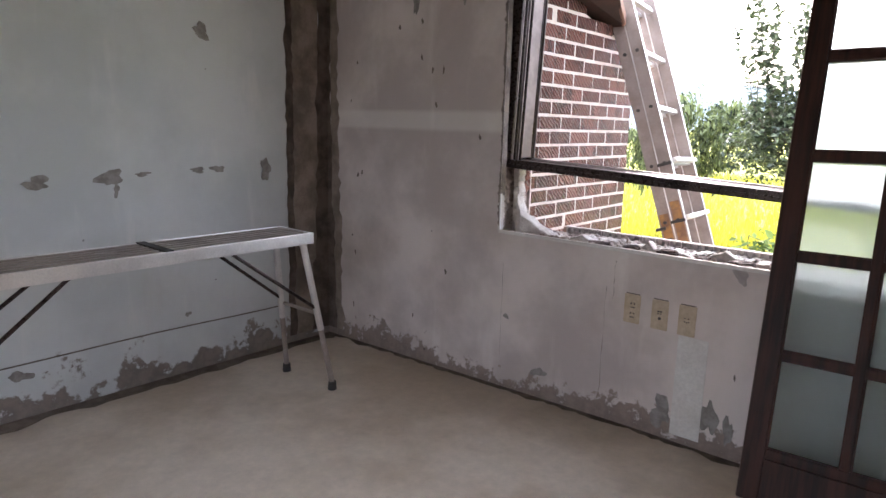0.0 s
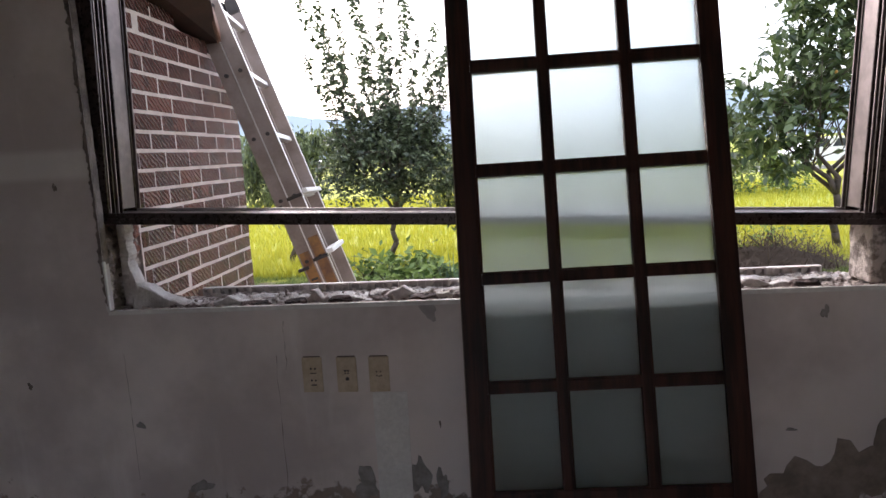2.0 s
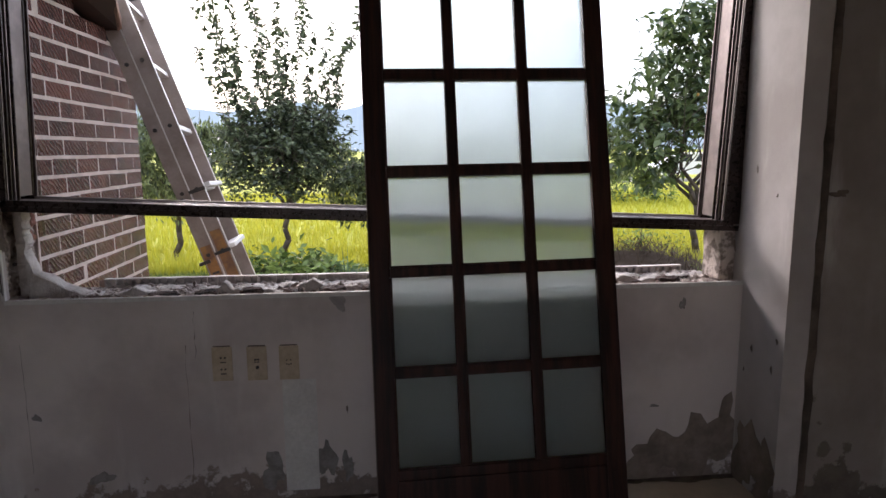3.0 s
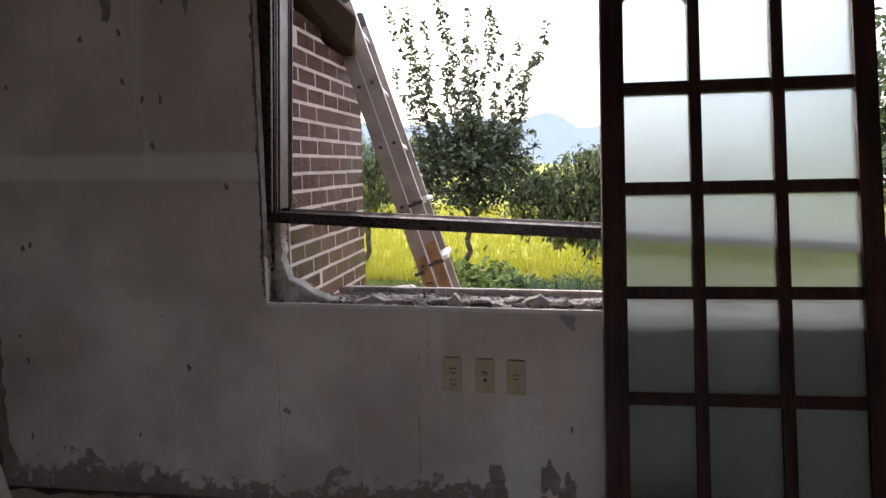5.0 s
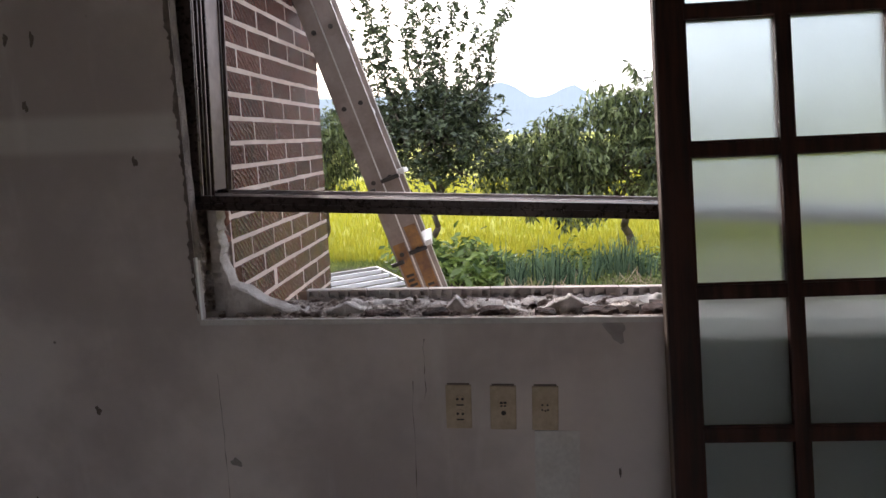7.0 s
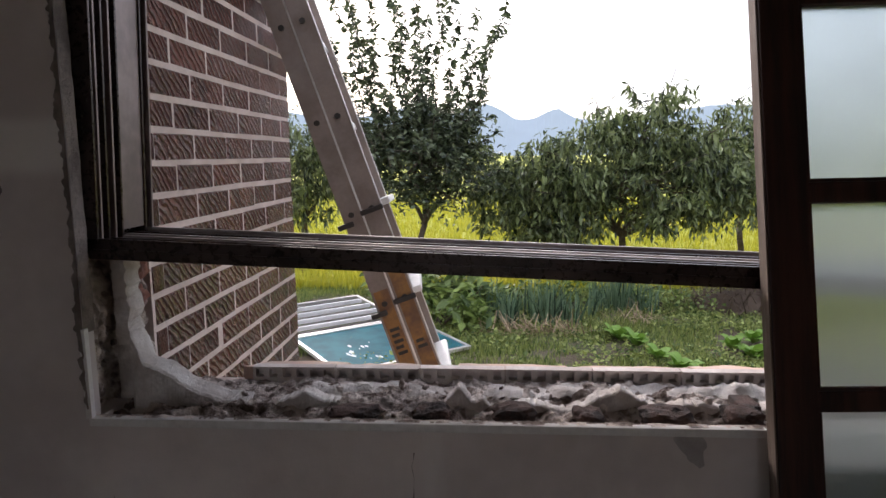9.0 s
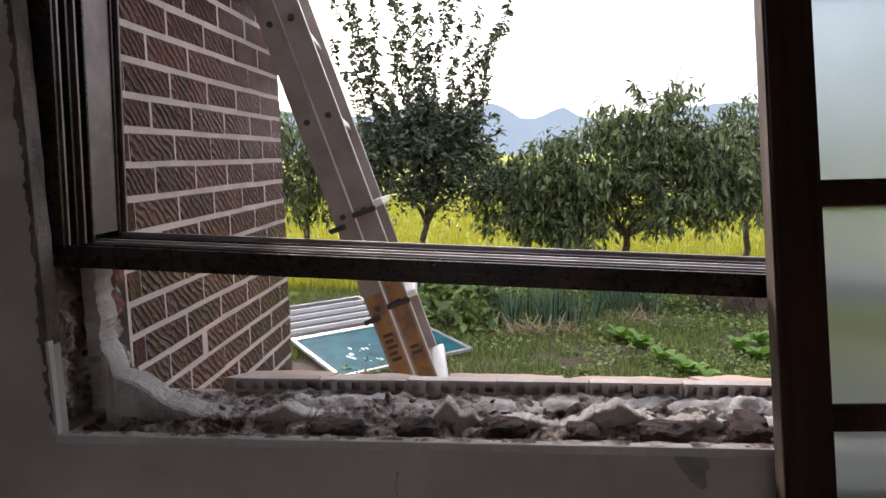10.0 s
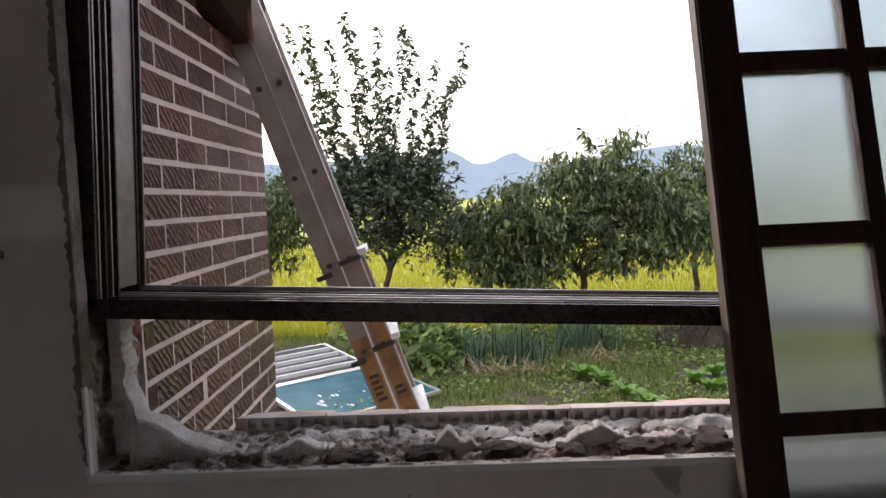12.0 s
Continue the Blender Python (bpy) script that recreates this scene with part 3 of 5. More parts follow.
structure(sheet("jamb_rubble", 60, 100, jamb_place, M_JAMB), "dark broken masonry jamb of the window opening", "jamb")
# dark sheet covers the lip's side face so it does not show lit
sheet("jamb_face_cover", 3, 40, lambda u, v: (O_L + 0.0025 + 0.003 * rough(u, 0, v * 30), WALL + 0.001 + 0.036 * u, 0.94 + v * (HEAD - 0.94)), M_RUBBLE_DARK, wall_north)
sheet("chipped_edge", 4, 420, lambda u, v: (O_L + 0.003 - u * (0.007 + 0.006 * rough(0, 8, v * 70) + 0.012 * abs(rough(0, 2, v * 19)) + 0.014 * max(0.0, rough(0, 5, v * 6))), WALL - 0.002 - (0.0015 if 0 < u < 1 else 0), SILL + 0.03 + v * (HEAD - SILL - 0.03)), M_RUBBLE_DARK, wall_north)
box_part("corner_bead", (O_L - 0.006, WALL - 0.003, SILL + 0.01), (O_L + 0.006, WALL + 0.01, 0.95), M_PATCH, wall_north, 0.002, "white plaster edge strip")


# white insulation board, torn into shards along the sill
def foam_top(x):
    z = SILL + 0.002
    if x < -0.91:
        u = (x + 1.10) / 0.19
        z += 0.098 * (1 - u) + 0.07 * max(0, 1 - (x + 1.10) / 0.03)
    for c, w, h in ((-0.66, 0.08, 0.018), (-0.335, 0.055, 0.022), (-0.055, 0.09, 0.028), (0.30, 0.08, 0.02), (0.72, 0.09, 0.022), (1.1, 0.1, 0.02), (1.42, 0.07, 0.03)):
        z += h * max(0, 1 - abs(x - c) / w) ** 0.8
    return z - 0.002 + 0.004 * rough(x, 2, 0, 11)


def foam(x0, x1, y0, y1, name="foam_shard"):
    k = max(8, int((x1 - x0) / 0.006))
    vs, fs = [], []
    for i in range(k + 1):
        x = x0 + (x1 - x0) * i / k
        t = foam_top(x)
        for y, z in ((y0, SILL - 0.02), (y0, t - 0.004), (y0 + 0.006, t), (y1 - 0.006, t + 0.003), (y1, t - 0.002), (y1, SILL - 0.02)):
            vs.append((x, y + 0.012 * rough(x, z, 1, 14), z + (0.004 * rough(x * 0.6, y, 3, 20) if z > SILL else 0)))
    for i in range(k):
        for j in range(5):
            a = i * 6 + j
            fs.append((a, a + 1, a + 7, a + 6))
    fs += [tuple(range(6)), tuple(range(k * 6 + 5, k * 6 - 1, -1))]
    ob = raw(name, vs, fs, M_FOAM)
    return tagged(ob, "torn white insulation board shard stuck in the broken sill", "insulation", "insulation shards")


foam(-1.092, -0.86, WALL + 0.115, WALL + 0.175)

def foam_panel(x0, x1, peaks, y0, thick, seed):
    """A standing strip of insulation board with a torn, jagged top edge."""
    k = int((x1 - x0) / 0.004)
    vs, fs = [], []
    for i in range(k + 1):
        x = x0 + (x1 - x0) * i / k
        t = SILL - 0.022 + max([h * max(0.0, 1 - abs(x - c) / w) for c, w, h in peaks])
        t += 0.006 * rough(x, seed, 0, 26) + 0.0035 * rough(x, seed, 3, 110)
        back = t - 0.004 + 0.007 * rough(x, seed, 5, 40)
        f = y0 + 0.006 * rough(x, seed, 8, 9)
        for y, z in ((f + 0.003, SILL - 0.05), (f + 0.002 * rough(x, seed, 6, 60), (t + SILL) / 2 - 0.02), (f, t - 0.003), (f + 0.004, t), (f + thick * 0.5, t + 0.004 * rough(x, seed, 9, 70)), (f + thick, back), (f + thick, SILL - 0.05)):
            vs.append((x, y, z))
    for i in range(k):
        fs += [(i * 7 + j, i * 7 + j + 1, i * 7 + j + 8, i * 7 + j + 7) for j in range(6)]
    fs += [tuple(range(7)), tuple(range(k * 7 + 6, k * 7 - 1, -1))]
    return tagged(raw("foam_shard", vs, fs, M_FOAM), "torn white insulation board shard stuck in the broken sill", "insulation", "insulation shards")


for i, (x0, x1, peaks) in enumerate((
        (-0.80, -0.655, ((-0.735, 0.10, 0.048), (-0.67, 0.03, 0.030))),
        (-0.455, -0.345, ((-0.418, 0.05, 0.052), (-0.37, 0.05, 0.030))),
        (-0.335, 0.115, ((-0.10, 0.13, 0.058), (-0.27, 0.12, 0.030), (0.06, 0.14, 0.034))),
        (0.17, 0.42, ((0.30, 0.10, 0.045), (0.22, 0.1, 0.028))),
        (0.60, 0.86, ((0.72, 0.12, 0.046), (0.8, 0.1, 0.03))),
        (1.0, 1.24, ((1.1, 0.12, 0.045), (1.2, 0.1, 0.03))))):
    foam_panel(x0, x1, peaks, WALL + 0.118 + 0.006 * (i % 2), 0.045, 3.1 * i + 1)
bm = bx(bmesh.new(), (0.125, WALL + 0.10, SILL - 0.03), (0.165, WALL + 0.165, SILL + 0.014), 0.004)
part("brick_stub", bm, M_STUB, rubble, "dark broken brick end and dark-painted pocket")

# upright strip of the board and torn pieces in the jamb
vs, fs = [], []
for i in range(41):
    z = SILL + 0.31 * i / 40
    w = 0.026 + 0.012 * rough(1, 0, z, 30) + 0.03 * max(0, 0.35 - i / 40)
    for y, dx in ((0.13, 0.0), (0.135, w), (0.19, w + 0.006 * rough(2, 0, z, 50)), (0.20, 0.0)):
        vs.append((-1.128 + dx, WALL + y + 0.008 * rough(3, 0, z, 24), z))
for i in range(40):
    fs += [(i * 4 + j, i * 4 + (j + 1) % 4, i * 4 + 4 + (j + 1) % 4, i * 4 + 4 + j) for j in range(4)]
tagged(raw("foam_strip", vs, fs, M_FOAM), "upright torn white insulation strip in the broken jamb", "insulation", "insulation shards")
bm = bx(bmesh.new(), (O_R - 0.062, WALL + 0.06, SILL + 0.004), (O_R - 0.003, WALL + 0.20, 0.995), 0.008)
bmesh.ops.subdivide_edges(bm, edges=bm.edges, cuts=5, use_grid_fill=True)
for v in bm.verts:
    v.co.x -= 0.006 * rough(v.co.y, v.co.z, 1, 22)
    v.co.y += 0.005 * rough(v.co.x, v.co.z, 5, 22)
tagged(part("plaster_lump", bm, M_JAMB), "pale plaster block at the end of the sill", "rubble")


# ---- bronze window frame, knocked askew in the opening ----
W_LOW, TILT = 1.076, 2.5
window = new("window_1")
window.matrix_basis = pose(-1.165, 3.05, W_LOW, 0, TILT, 0)
structure(window, "bronze aluminium window frame without sashes, askew in the opening", "window")
FW, FH, FD = 2.675, 1.10, 0.215
bm = bx(bmesh.new(), (0, 0, 0), (FW, FD, 0.020), 0.002)
rail = part("bottom_rail", bm, M_FRAME, window)
# pale tracks paint the sky's bright lines along the rail
for i, y in enumerate((0.002, 0.034, 0.066, 0.100, 0.136, 0.170, 0.205)):
    bm = bx(bmesh.new(), (0.02, y, 0.018), (FW - 0.02, y + 0.007, 0.040 if i in (0, 6) else 0.034), 0.0015)
    part("track", bm, M_FRAME_GLINT if i in (1, 3, 4, 6) else M_FRAME, rail)
for side, x0, s in (("near", 0.0, 1), ("far", FW, -1)):
    lo, hi = sorted((x0, x0 + s * 0.026))
    j = part("jamb", bx(bmesh.new(), (lo, 0, 0.026), (hi, FD, FH), 0.002), M_FRAME, window)
    # every few tracks are paler, putting the jamb's highlights into the colour
    for i, y in enumerate((0.002, 0.026, 0.050, 0.074, 0.098, 0.190, 0.206)):
        lo, hi = sorted((x0 + s * 0.024, x0 + s * (0.062 if i in (0, 6) else 0.056)))
        part("track", bx(bmesh.new(), (lo, y, 0.03), (hi, y + 0.006, FH), 0.0015), M_CHANNEL if i in (1, 3, 6) else M_FRAME, j)
    lo, hi = sorted((x0 + s * 0.024, x0 + s * 0.052))
    part("channel", bx(bmesh.new(), (lo, 0.105, 0.045), (hi, 0.190, FH)), M_CHANNEL, j, "worn pale channel")
part("head_rail", bx(bmesh.new(), (0, 0, FH), (FW, FD, FH + 0.04), 0.002), M_FRAME, window)

# ---- the door leaf leaning on the sill ----
LEAN = 11.7
door = thing("door_leaf", pose(0.134, 2.762, 0.0, -LEAN, -0.75, 1.6), "dark-stained wooden door with frosted panes leaning on the window sill", "door")
DW, DH, DT = 0.88, 2.03, 0.036
XS = ((0.07, 0.288), (0.322, 0.553), (0.588, 0.81))
ZB = (0.175, 0.5205, 0.869, 1.220, 1.565)
BAR = 0.018
part("stile", bx(bmesh.new(), (0, 0, 0), (0.07, DT, DH), 0.004), M_WOOD, door)
part("stile", bx(bmesh.new(), (0.81, 0, 0), (DW, DT, DH), 0.004), M_WOOD, door)
part("edge_strip", bx(bmesh.new(), (-0.003, 0.006, 0.002), (0.0005, DT - 0.002, DH - 0.002), 0.001), M_WOOD_WORN, door, "weathered grey door edge")
part("bottom_rail", bx(bmesh.new(), (0.0701, 0.001, 0), (0.8099, DT - 0.001, ZB[0] - BAR), 0.003), M_WOOD, door)
for z in ZB:
    part("glazing_bar", bx(bmesh.new(), (0.0701, 0.003, z - BAR), (0.8099, DT - 0.003, z + BAR), 0.005), M_WOOD, door)
TOP = 1.89
for (a, b), (c, d) in zip(XS, XS[1:]):
    part("mullion", bx(bmesh.new(), (b, 0.0015, ZB[0] + BAR), (c, DT - 0.0015, TOP), 0.006), M_WOOD, door)
for k, (a, b) in enumerate(((0.07, 0.307), (0.307, 0.565), (0.565, 0.81))):
    x0, x1 = XS[k]
    pts = [(a, DH), (a, TOP - 0.02), (x0, TOP - 0.02)]
    for i in range(13):
        u = i / 12
        pts.append((x0 + (x1 - x0) * u, TOP - 0.02 + 0.048 * math.sin(math.pi * u) ** 0.7))
    pts += [(b, TOP - 0.02), (b, DH)]
    clean = [p for i, p in enumerate(pts) if i == 0 or (abs(p[0] - pts[i - 1][0]) + abs(p[1] - pts[i - 1][1])) > 1e-4]
    m = len(clean)
    vs = [(x, 0.002, z) for x, z in clean] + [(x, DT - 0.002, z) for x, z in clean]
    fs = [tuple(range(m)), tuple(range(2 * m - 1, m - 1, -1))] + [(i, i + m, (i + 1) % m + m, (i + 1) % m) for i in range(m)]
    raw("arched_rail", vs, fs, M_WOOD, door)
for k, (a, b) in enumerate(XS):
    for r in range(5):
        z0 = ZB[r] + BAR
        z1 = ZB[r + 1] - BAR if r < 4 else TOP + 0.035
        p = box_part("pane", (a - 0.004, DT / 2 - 0.002, z0 - 0.004), (b + 0.004, DT / 2 + 0.002, z1 + 0.004), M_GLASS, door)
        p.visible_shadow = False
        for nm, lo, hi in (("bead", (a, 0.006, z0), (a + 0.006, 0.014, z1 - (0.05 if r == 4 else 0))), ("bead", (a + 0.006, 0.006, z0), (b, 0.014, z0 + 0.006))):
            box_part(nm, lo, hi, M_WOOD, p)


# ---- aluminium work platform ----
def work_platform():
    o = thing("work_platform", pose(-1.83, 1.615, 0), "folding aluminium work platform standing on the bare floor", "work bench")
    half, w, top = 0.725, 0.12, 0.757
    deck = part("deck", bx(bmesh.new(), (-w, -half, top - 0.02), (w, half, top - 0.008), 0.002), M_RUBBER, o)
    for x in (-0.105, -0.063, -0.021, 0.021, 0.063, 0.105):
        part("deck_rib", bx(bmesh.new(), (x - 0.012, -half + 0.01, top - 0.009), (x + 0.012, half - 0.01, top), 0.002), M_ALU_DULL, deck)
    for x in (-w - 0.012, w):
        part("side_rail", bx(bmesh.new(), (x, -half, top - 0.05), (x + 0.012, half, top + 0.002), 0.003), M_ALU, o, "bright aluminium side rail")
    for y in (-half, half - 0.014):
        part("end_rail", bx(bmesh.new(), (-w, y, top - 0.045), (w, y + 0.014, top + 0.001), 0.003), M_ALU, o)
    part("fold_joint", bx(bmesh.new(), (-w - 0.008, 0.02, top - 0.004), (w + 0.008, 0.055, top + 0.006), 0.002), M_RUBBER, o, "dark folding joint")
    for sy in (-1, 1):
        for sx in (-1, 1):
            p0 = Vector((sx * 0.108, sy * (half - 0.045), top - 0.05))
            p1 = Vector((-0.205 if sx < 0 else 0.168, sy * (half + 0.073), 0.03 + floor_z(-1.83 + sx * 0.19)))
            mid = p0.lerp(p1, 0.6)
            leg = part("leg", rod(bmesh.new(), p0, mid, 0.016, 0.016, 12), M_ALU, o)
            part("leg_extension", rod(bmesh.new(), mid, p1, 0.013, 0.013, 12), M_ALU_DULL, leg)
            part("rubber_foot", rod(bmesh.new(), p1 + Vector((0, 0, 0.012)), p1 - Vector((0, 0, 0.03)), 0.019, 0.022, 12), M_RUBBER, leg)
            part("brace", rod(bmesh.new(), (sx * 0.1, sy * 0.31, top - 0.045), p0.lerp(p1, 0.45), 0.008, 0.008, 8), M_FRAME, o, "dark steel brace")
        part("cross_bar", rod(bmesh.new(), (-0.14, sy * (half + 0.02), 0.36), (0.13, sy * (half + 0.02), 0.36), 0.009, 0.009, 8), M_ALU_DULL, o)
    return o


work_platform()

# ---- brick wing outside ----
BX, B0, B1, COURSE = -1.121, 3.25, 4.366, 0.0759


def soffit_z(y):
    return 1.932 - 0.20 * (y - 3.42)


vs = [(x, y, z) for x in (BX - 2.6, BX - 0.002) for y, z in ((B0 + 0.018, -0.5), (B1 - 0.006, -0.5), (B1 - 0.006, soffit_z(B1) - 0.004), (B0 + 0.018, soffit_z(B0) - 0.004))]
wing = new("brick_wing")
structure(wing, "dark red scored brick wing wall with wide pale mortar joints", "brick wall")
raw("mortar_core", vs, [(0, 1, 2, 3), (7, 6, 5, 4), (0, 4, 5, 1), (1, 5, 6, 2), (2, 6, 7, 3), (3, 7, 4, 0)], M_MORTAR, wing)
# roof over the wing, with its rake board
roof = new("wing_roof")
structure(roof, "dark red-brown boarded roof edge over the brick wing", "roof")


def prism(name, pts, thick, material, parent, label=""):
    m = len(pts)
    low = [soffit_z(y) + 0.7 * max(0.0, x - BX) for x, y in pts]
    vs = [(x, y, z) for (x, y), z in zip(pts, low)] + [(x, y, z + thick) for (x, y), z in zip(pts, low)]
    ob = raw(name, vs, [tuple(range(m - 1, -1, -1)), tuple(range(m, 2 * m))] + [(i, (i + 1) % m, (i + 1) % m + m, i + m) for i in range(m)], material, parent)
    if label:
        ob["label"] = label
    return ob


prism("soffit_board", ((-3.7, 3.2), (BX, 3.2), (-1.07, 3.3), (-0.99, 3.5), (-0.965, 3.78), (-1.06, 4.05), (BX, 4.24), (-3.7, 4.24)), 0.012, M_ROOF, roof)
prism("rake_board", ((-1.02, 3.90), (-1.0, 3.88), (-1.05, 4.06), (-1.072, 4.065)), 0.05, M_ROOF_END, roof, "peach painted rake board")

# ---- ladder ----
SLOPE = 19.0
ladder = thing("ladder", pose(-0.345, 4.053, -0.4, 0, 0, 7) @ pose(0, 0, 0, 0, -SLOPE, 0) @ pose(-0.006, 0, 0, -2.3, 0, 0) @ Matrix.Diagonal((1.085, 1, 1, 1)), "weathered aluminium extension ladder leaning against the roof edge", "ladder")
LL = 2.675
for row, y in ((0, 0.0), (1, 0.50)):
    for sec, x in ((0, 0.0), (1, 0.068)):
        bm = bmesh.new()
        bx(bm, (x, y, 0.03), (x + 0.062, y + 0.004, LL), 0.001)
        bx(bm, (x, y + 0.004, 0.03), (x + 0.004, y + 0.026, LL))
        bx(bm, (x + 0.058, y + 0.004, 0.03), (x + 0.062, y + 0.026, LL))
        r = part("rail", bm, M_ALU_DULL, ladder)
        part("end_cap", bx(bmesh.new(), (x - 0.003, y - 0.004, LL - 0.06), (x + 0.065, y + 0.03, LL + 0.035), 0.02), M_RUBBER, r, "dark rounded plastic end cap")
        part("foot", bx(bmesh.new(), (x - 0.003, y - 0.004, 0), (x + 0.065, y + 0.03, 0.07), 0.008), M_RUBBER, r)
        if row == 0:
            lab = part("yellow_label", bx(bmesh.new(), (x + 0.008, y - 0.0015, 0.68), (x + 0.056, y - 0.0002, 1.32 - 0.06 * (1 - sec))), M_YELLOW, r, "faded yellow warning sticker")
            for i in range(5 - 3 * sec):
                part("label_bar", bx(bmesh.new(), (x + 0.016, y - 0.0024, 1.02 + i * 0.022), (x + 0.048 - 0.006 * (i % 2), y - 0.0016, 1.032 + i * 0.022)), M_RUBBER, lab)
    # strips of brighter metal paint the highlights on the rail edges
    part("seam_highlight", bx(bmesh.new(), (0.062, row * 0.50 - 0.002, 0.05), (0.068, row * 0.50 + 0.004, LL - 0.07)), M_ALU, ladder, "painted highlight between the two rails")
    part("edge_highlight", bx(bmesh.new(), (0.1301, row * 0.50 - 0.001, 0.05), (0.1335, row * 0.50 + 0.026, LL - 0.06), 0.001), M_ALU, ladder, "painted highlight on the outer flange")
for i in range(8):
    z = 1.869 + (2 - i) * 0.3288
    for sec, x in ((0, 0.031), (1, 0.099)):
        rg = part("rung", bx(bmesh.new(), (x - 0.016, 0.004, z - 0.014), (x + 0.016, 0.50, z + 0.014), 0.006), M_ALU, ladder)
        part("bolt", rod(bmesh.new(), (x, -0.008, z), (x, 0.004, z), 0.0095, seg=12), M_RUBBER, rg)
for z in (1.555, 1.226, 0.897):
    h = part("rung_lock", bx(bmesh.new(), (0.115, 0.02, z - 0.02), (0.160, 0.48, z + 0.004), 0.006), M_WHITE_PLASTIC, ladder, "white rung lock")
    part("lock_hook", bx(bmesh.new(), (0.060, -0.012, z - 0.030), (0.135, 0.004, z - 0.012), 0.005), M_RUBBER, h)
    part("lock_hook", bx(bmesh.new(), (-0.024, -0.010, z - 0.055), (0.030, 0.004, z - 0.036), 0.006), M_RUBBER, h)

# ---- outdoors ----
GZ = -0.4


def ground_mesh():
    xs = sorted({round(v, 2) for v in list(np.linspace(-8, 12, 81)) + [s * d for s in (-1, 1) for d in (20, 40, 90, 200, 500, 1500, 4000)]})
    ys = sorted({round(v, 2) for v in list(np.linspace(3.4, 14, 54)) + [-4000, -1500, -300, -60, -10, 0, 18, 25, 40, 70, 120, 250, 600, 1500, 4000]})
    vs = [(x, y, GZ + (0.035 * rough(x, y, 0, 1.6) if -8 < x < 12 and 3.5 < y < 9.6 else 0.0) - (0.02 if y < 3.5 else 0)) for y in ys for x in xs]
    k = len(xs)
    fs = [(j * k + i, j * k + i + 1, (j + 1) * k + i + 1, (j + 1) * k + i) for j in range(len(ys) - 1) for i in range(k - 1)]
    return raw("ground", vs, fs, M_GROUND, smooth=True)


structure(ground_mesh(), "garden soil and grass running into a ripening yellow rice field", "ground")


def ridge(name, y, peaks, base, material, seed):
    k = 240
    vs = []
    for i in range(k + 1):
        x = -1800 + 3600 * i / k
        h = base + sum(a * math.exp(-((x - c) / w) ** 2) for c, w, a in peaks) + 7 * rough(x, seed, 0, 0.012) + 2.5 * rough(x, seed, 9, 0.06)
        vs += [(x, y, -5), (x, y + 60, h)]
    return raw(name, vs, [(2 * i, 2 * i + 2, 2 * i + 3, 2 * i + 1) for i in range(k)], material)


# far ridge; its glow imitates haze in the air
structure(ridge("backdrop_hills", 1300, ((-6, 52, 38), (139, 40, 27), (-160, 90, 30), (-700, 300, 70), (900, 400, 50), (440, 120, 14)), 66, M_HILL, 3), "wooded mountains on the horizon, haze put in as pale blue glow", "mountains")


def leaves(rnd, spots, n, size, droop, jitter, wide=0.24):
    """Folded leaf blades round the spots (centre, radius), as vertices and faces."""
    vs, fs = [], []
    weights = [r ** 2.2 for _, r in spots]
    clumps = []
    for c, r in spots:
        group = []
        for _ in range(max(6, int(46 * r))):
            d = Vector((rnd.gauss(0, 1), rnd.gauss(0, 1), rnd.gauss(0, 1))).normalized() * r * (rnd.random() ** 0.4)
            d.z *= jitter
            group.append((Vector(c) + d, rnd.uniform(0.10, 0.24) * (r ** 0.5) * 0.9))
        clumps.append(group)
    order = range(len(spots))
    for k in range(n):
        q, sd = rnd.choice(clumps[rnd.choices(order, weights)[0]])
        p = q + Vector((rnd.gauss(0, sd), rnd.gauss(0, sd), rnd.gauss(0, sd * 0.75)))
        add_leaf(vs, fs, rnd, p, size * rnd.uniform(0.7, 1.25), droop, wide)
    return vs, fs


def add_leaf(vs, fs, rnd, p, s, droop, wide=0.24):
    a = rnd.uniform(0, 2 * math.pi)
    pitch = rnd.gauss(-droop, 0.5)
    f = Vector((math.cos(a) * math.cos(pitch), math.sin(a) * math.cos(pitch), math.sin(pitch)))
    side = f.cross(Vector((0, 0, 1)))
    side = side.normalized() if side.length > 1e-3 else Vector((1, 0, 0))
    side.rotate(Matrix.Rotation(rnd.gauss(0, 0.6), 3, f))
    up = side.cross(f)
    i = len(vs)
    vs += [p, p + f * s * 0.5 + side * s * wide + up * s * 0.08, p + f * s, p + f * s * 0.5 - side * s * wide + up * s * 0.08]
    fs += [(i, i + 1, i + 2), (i, i + 2, i + 3)]


def limb(bm, pts, r0, r1):
    k = len(pts) - 1
    for i in range(k):
        rod(bm, pts[i], pts[i + 1], r0 + (r1 - r0) * i / k, r0 + (r1 - r0) * (i + 1) / k, 8)


def bent(p, q, rnd, k=5, wob=0.06):
    p, q = Vector(p), Vector(q)
    L = (q - p).length
    return [p.lerp(q, i / k) + (Vector((rnd.gauss(0, 1), rnd.gauss(0, 1), rnd.gauss(0, 0.4))) * wob * L * math.sin(math.pi * i / k)) for i in range(k + 1)]


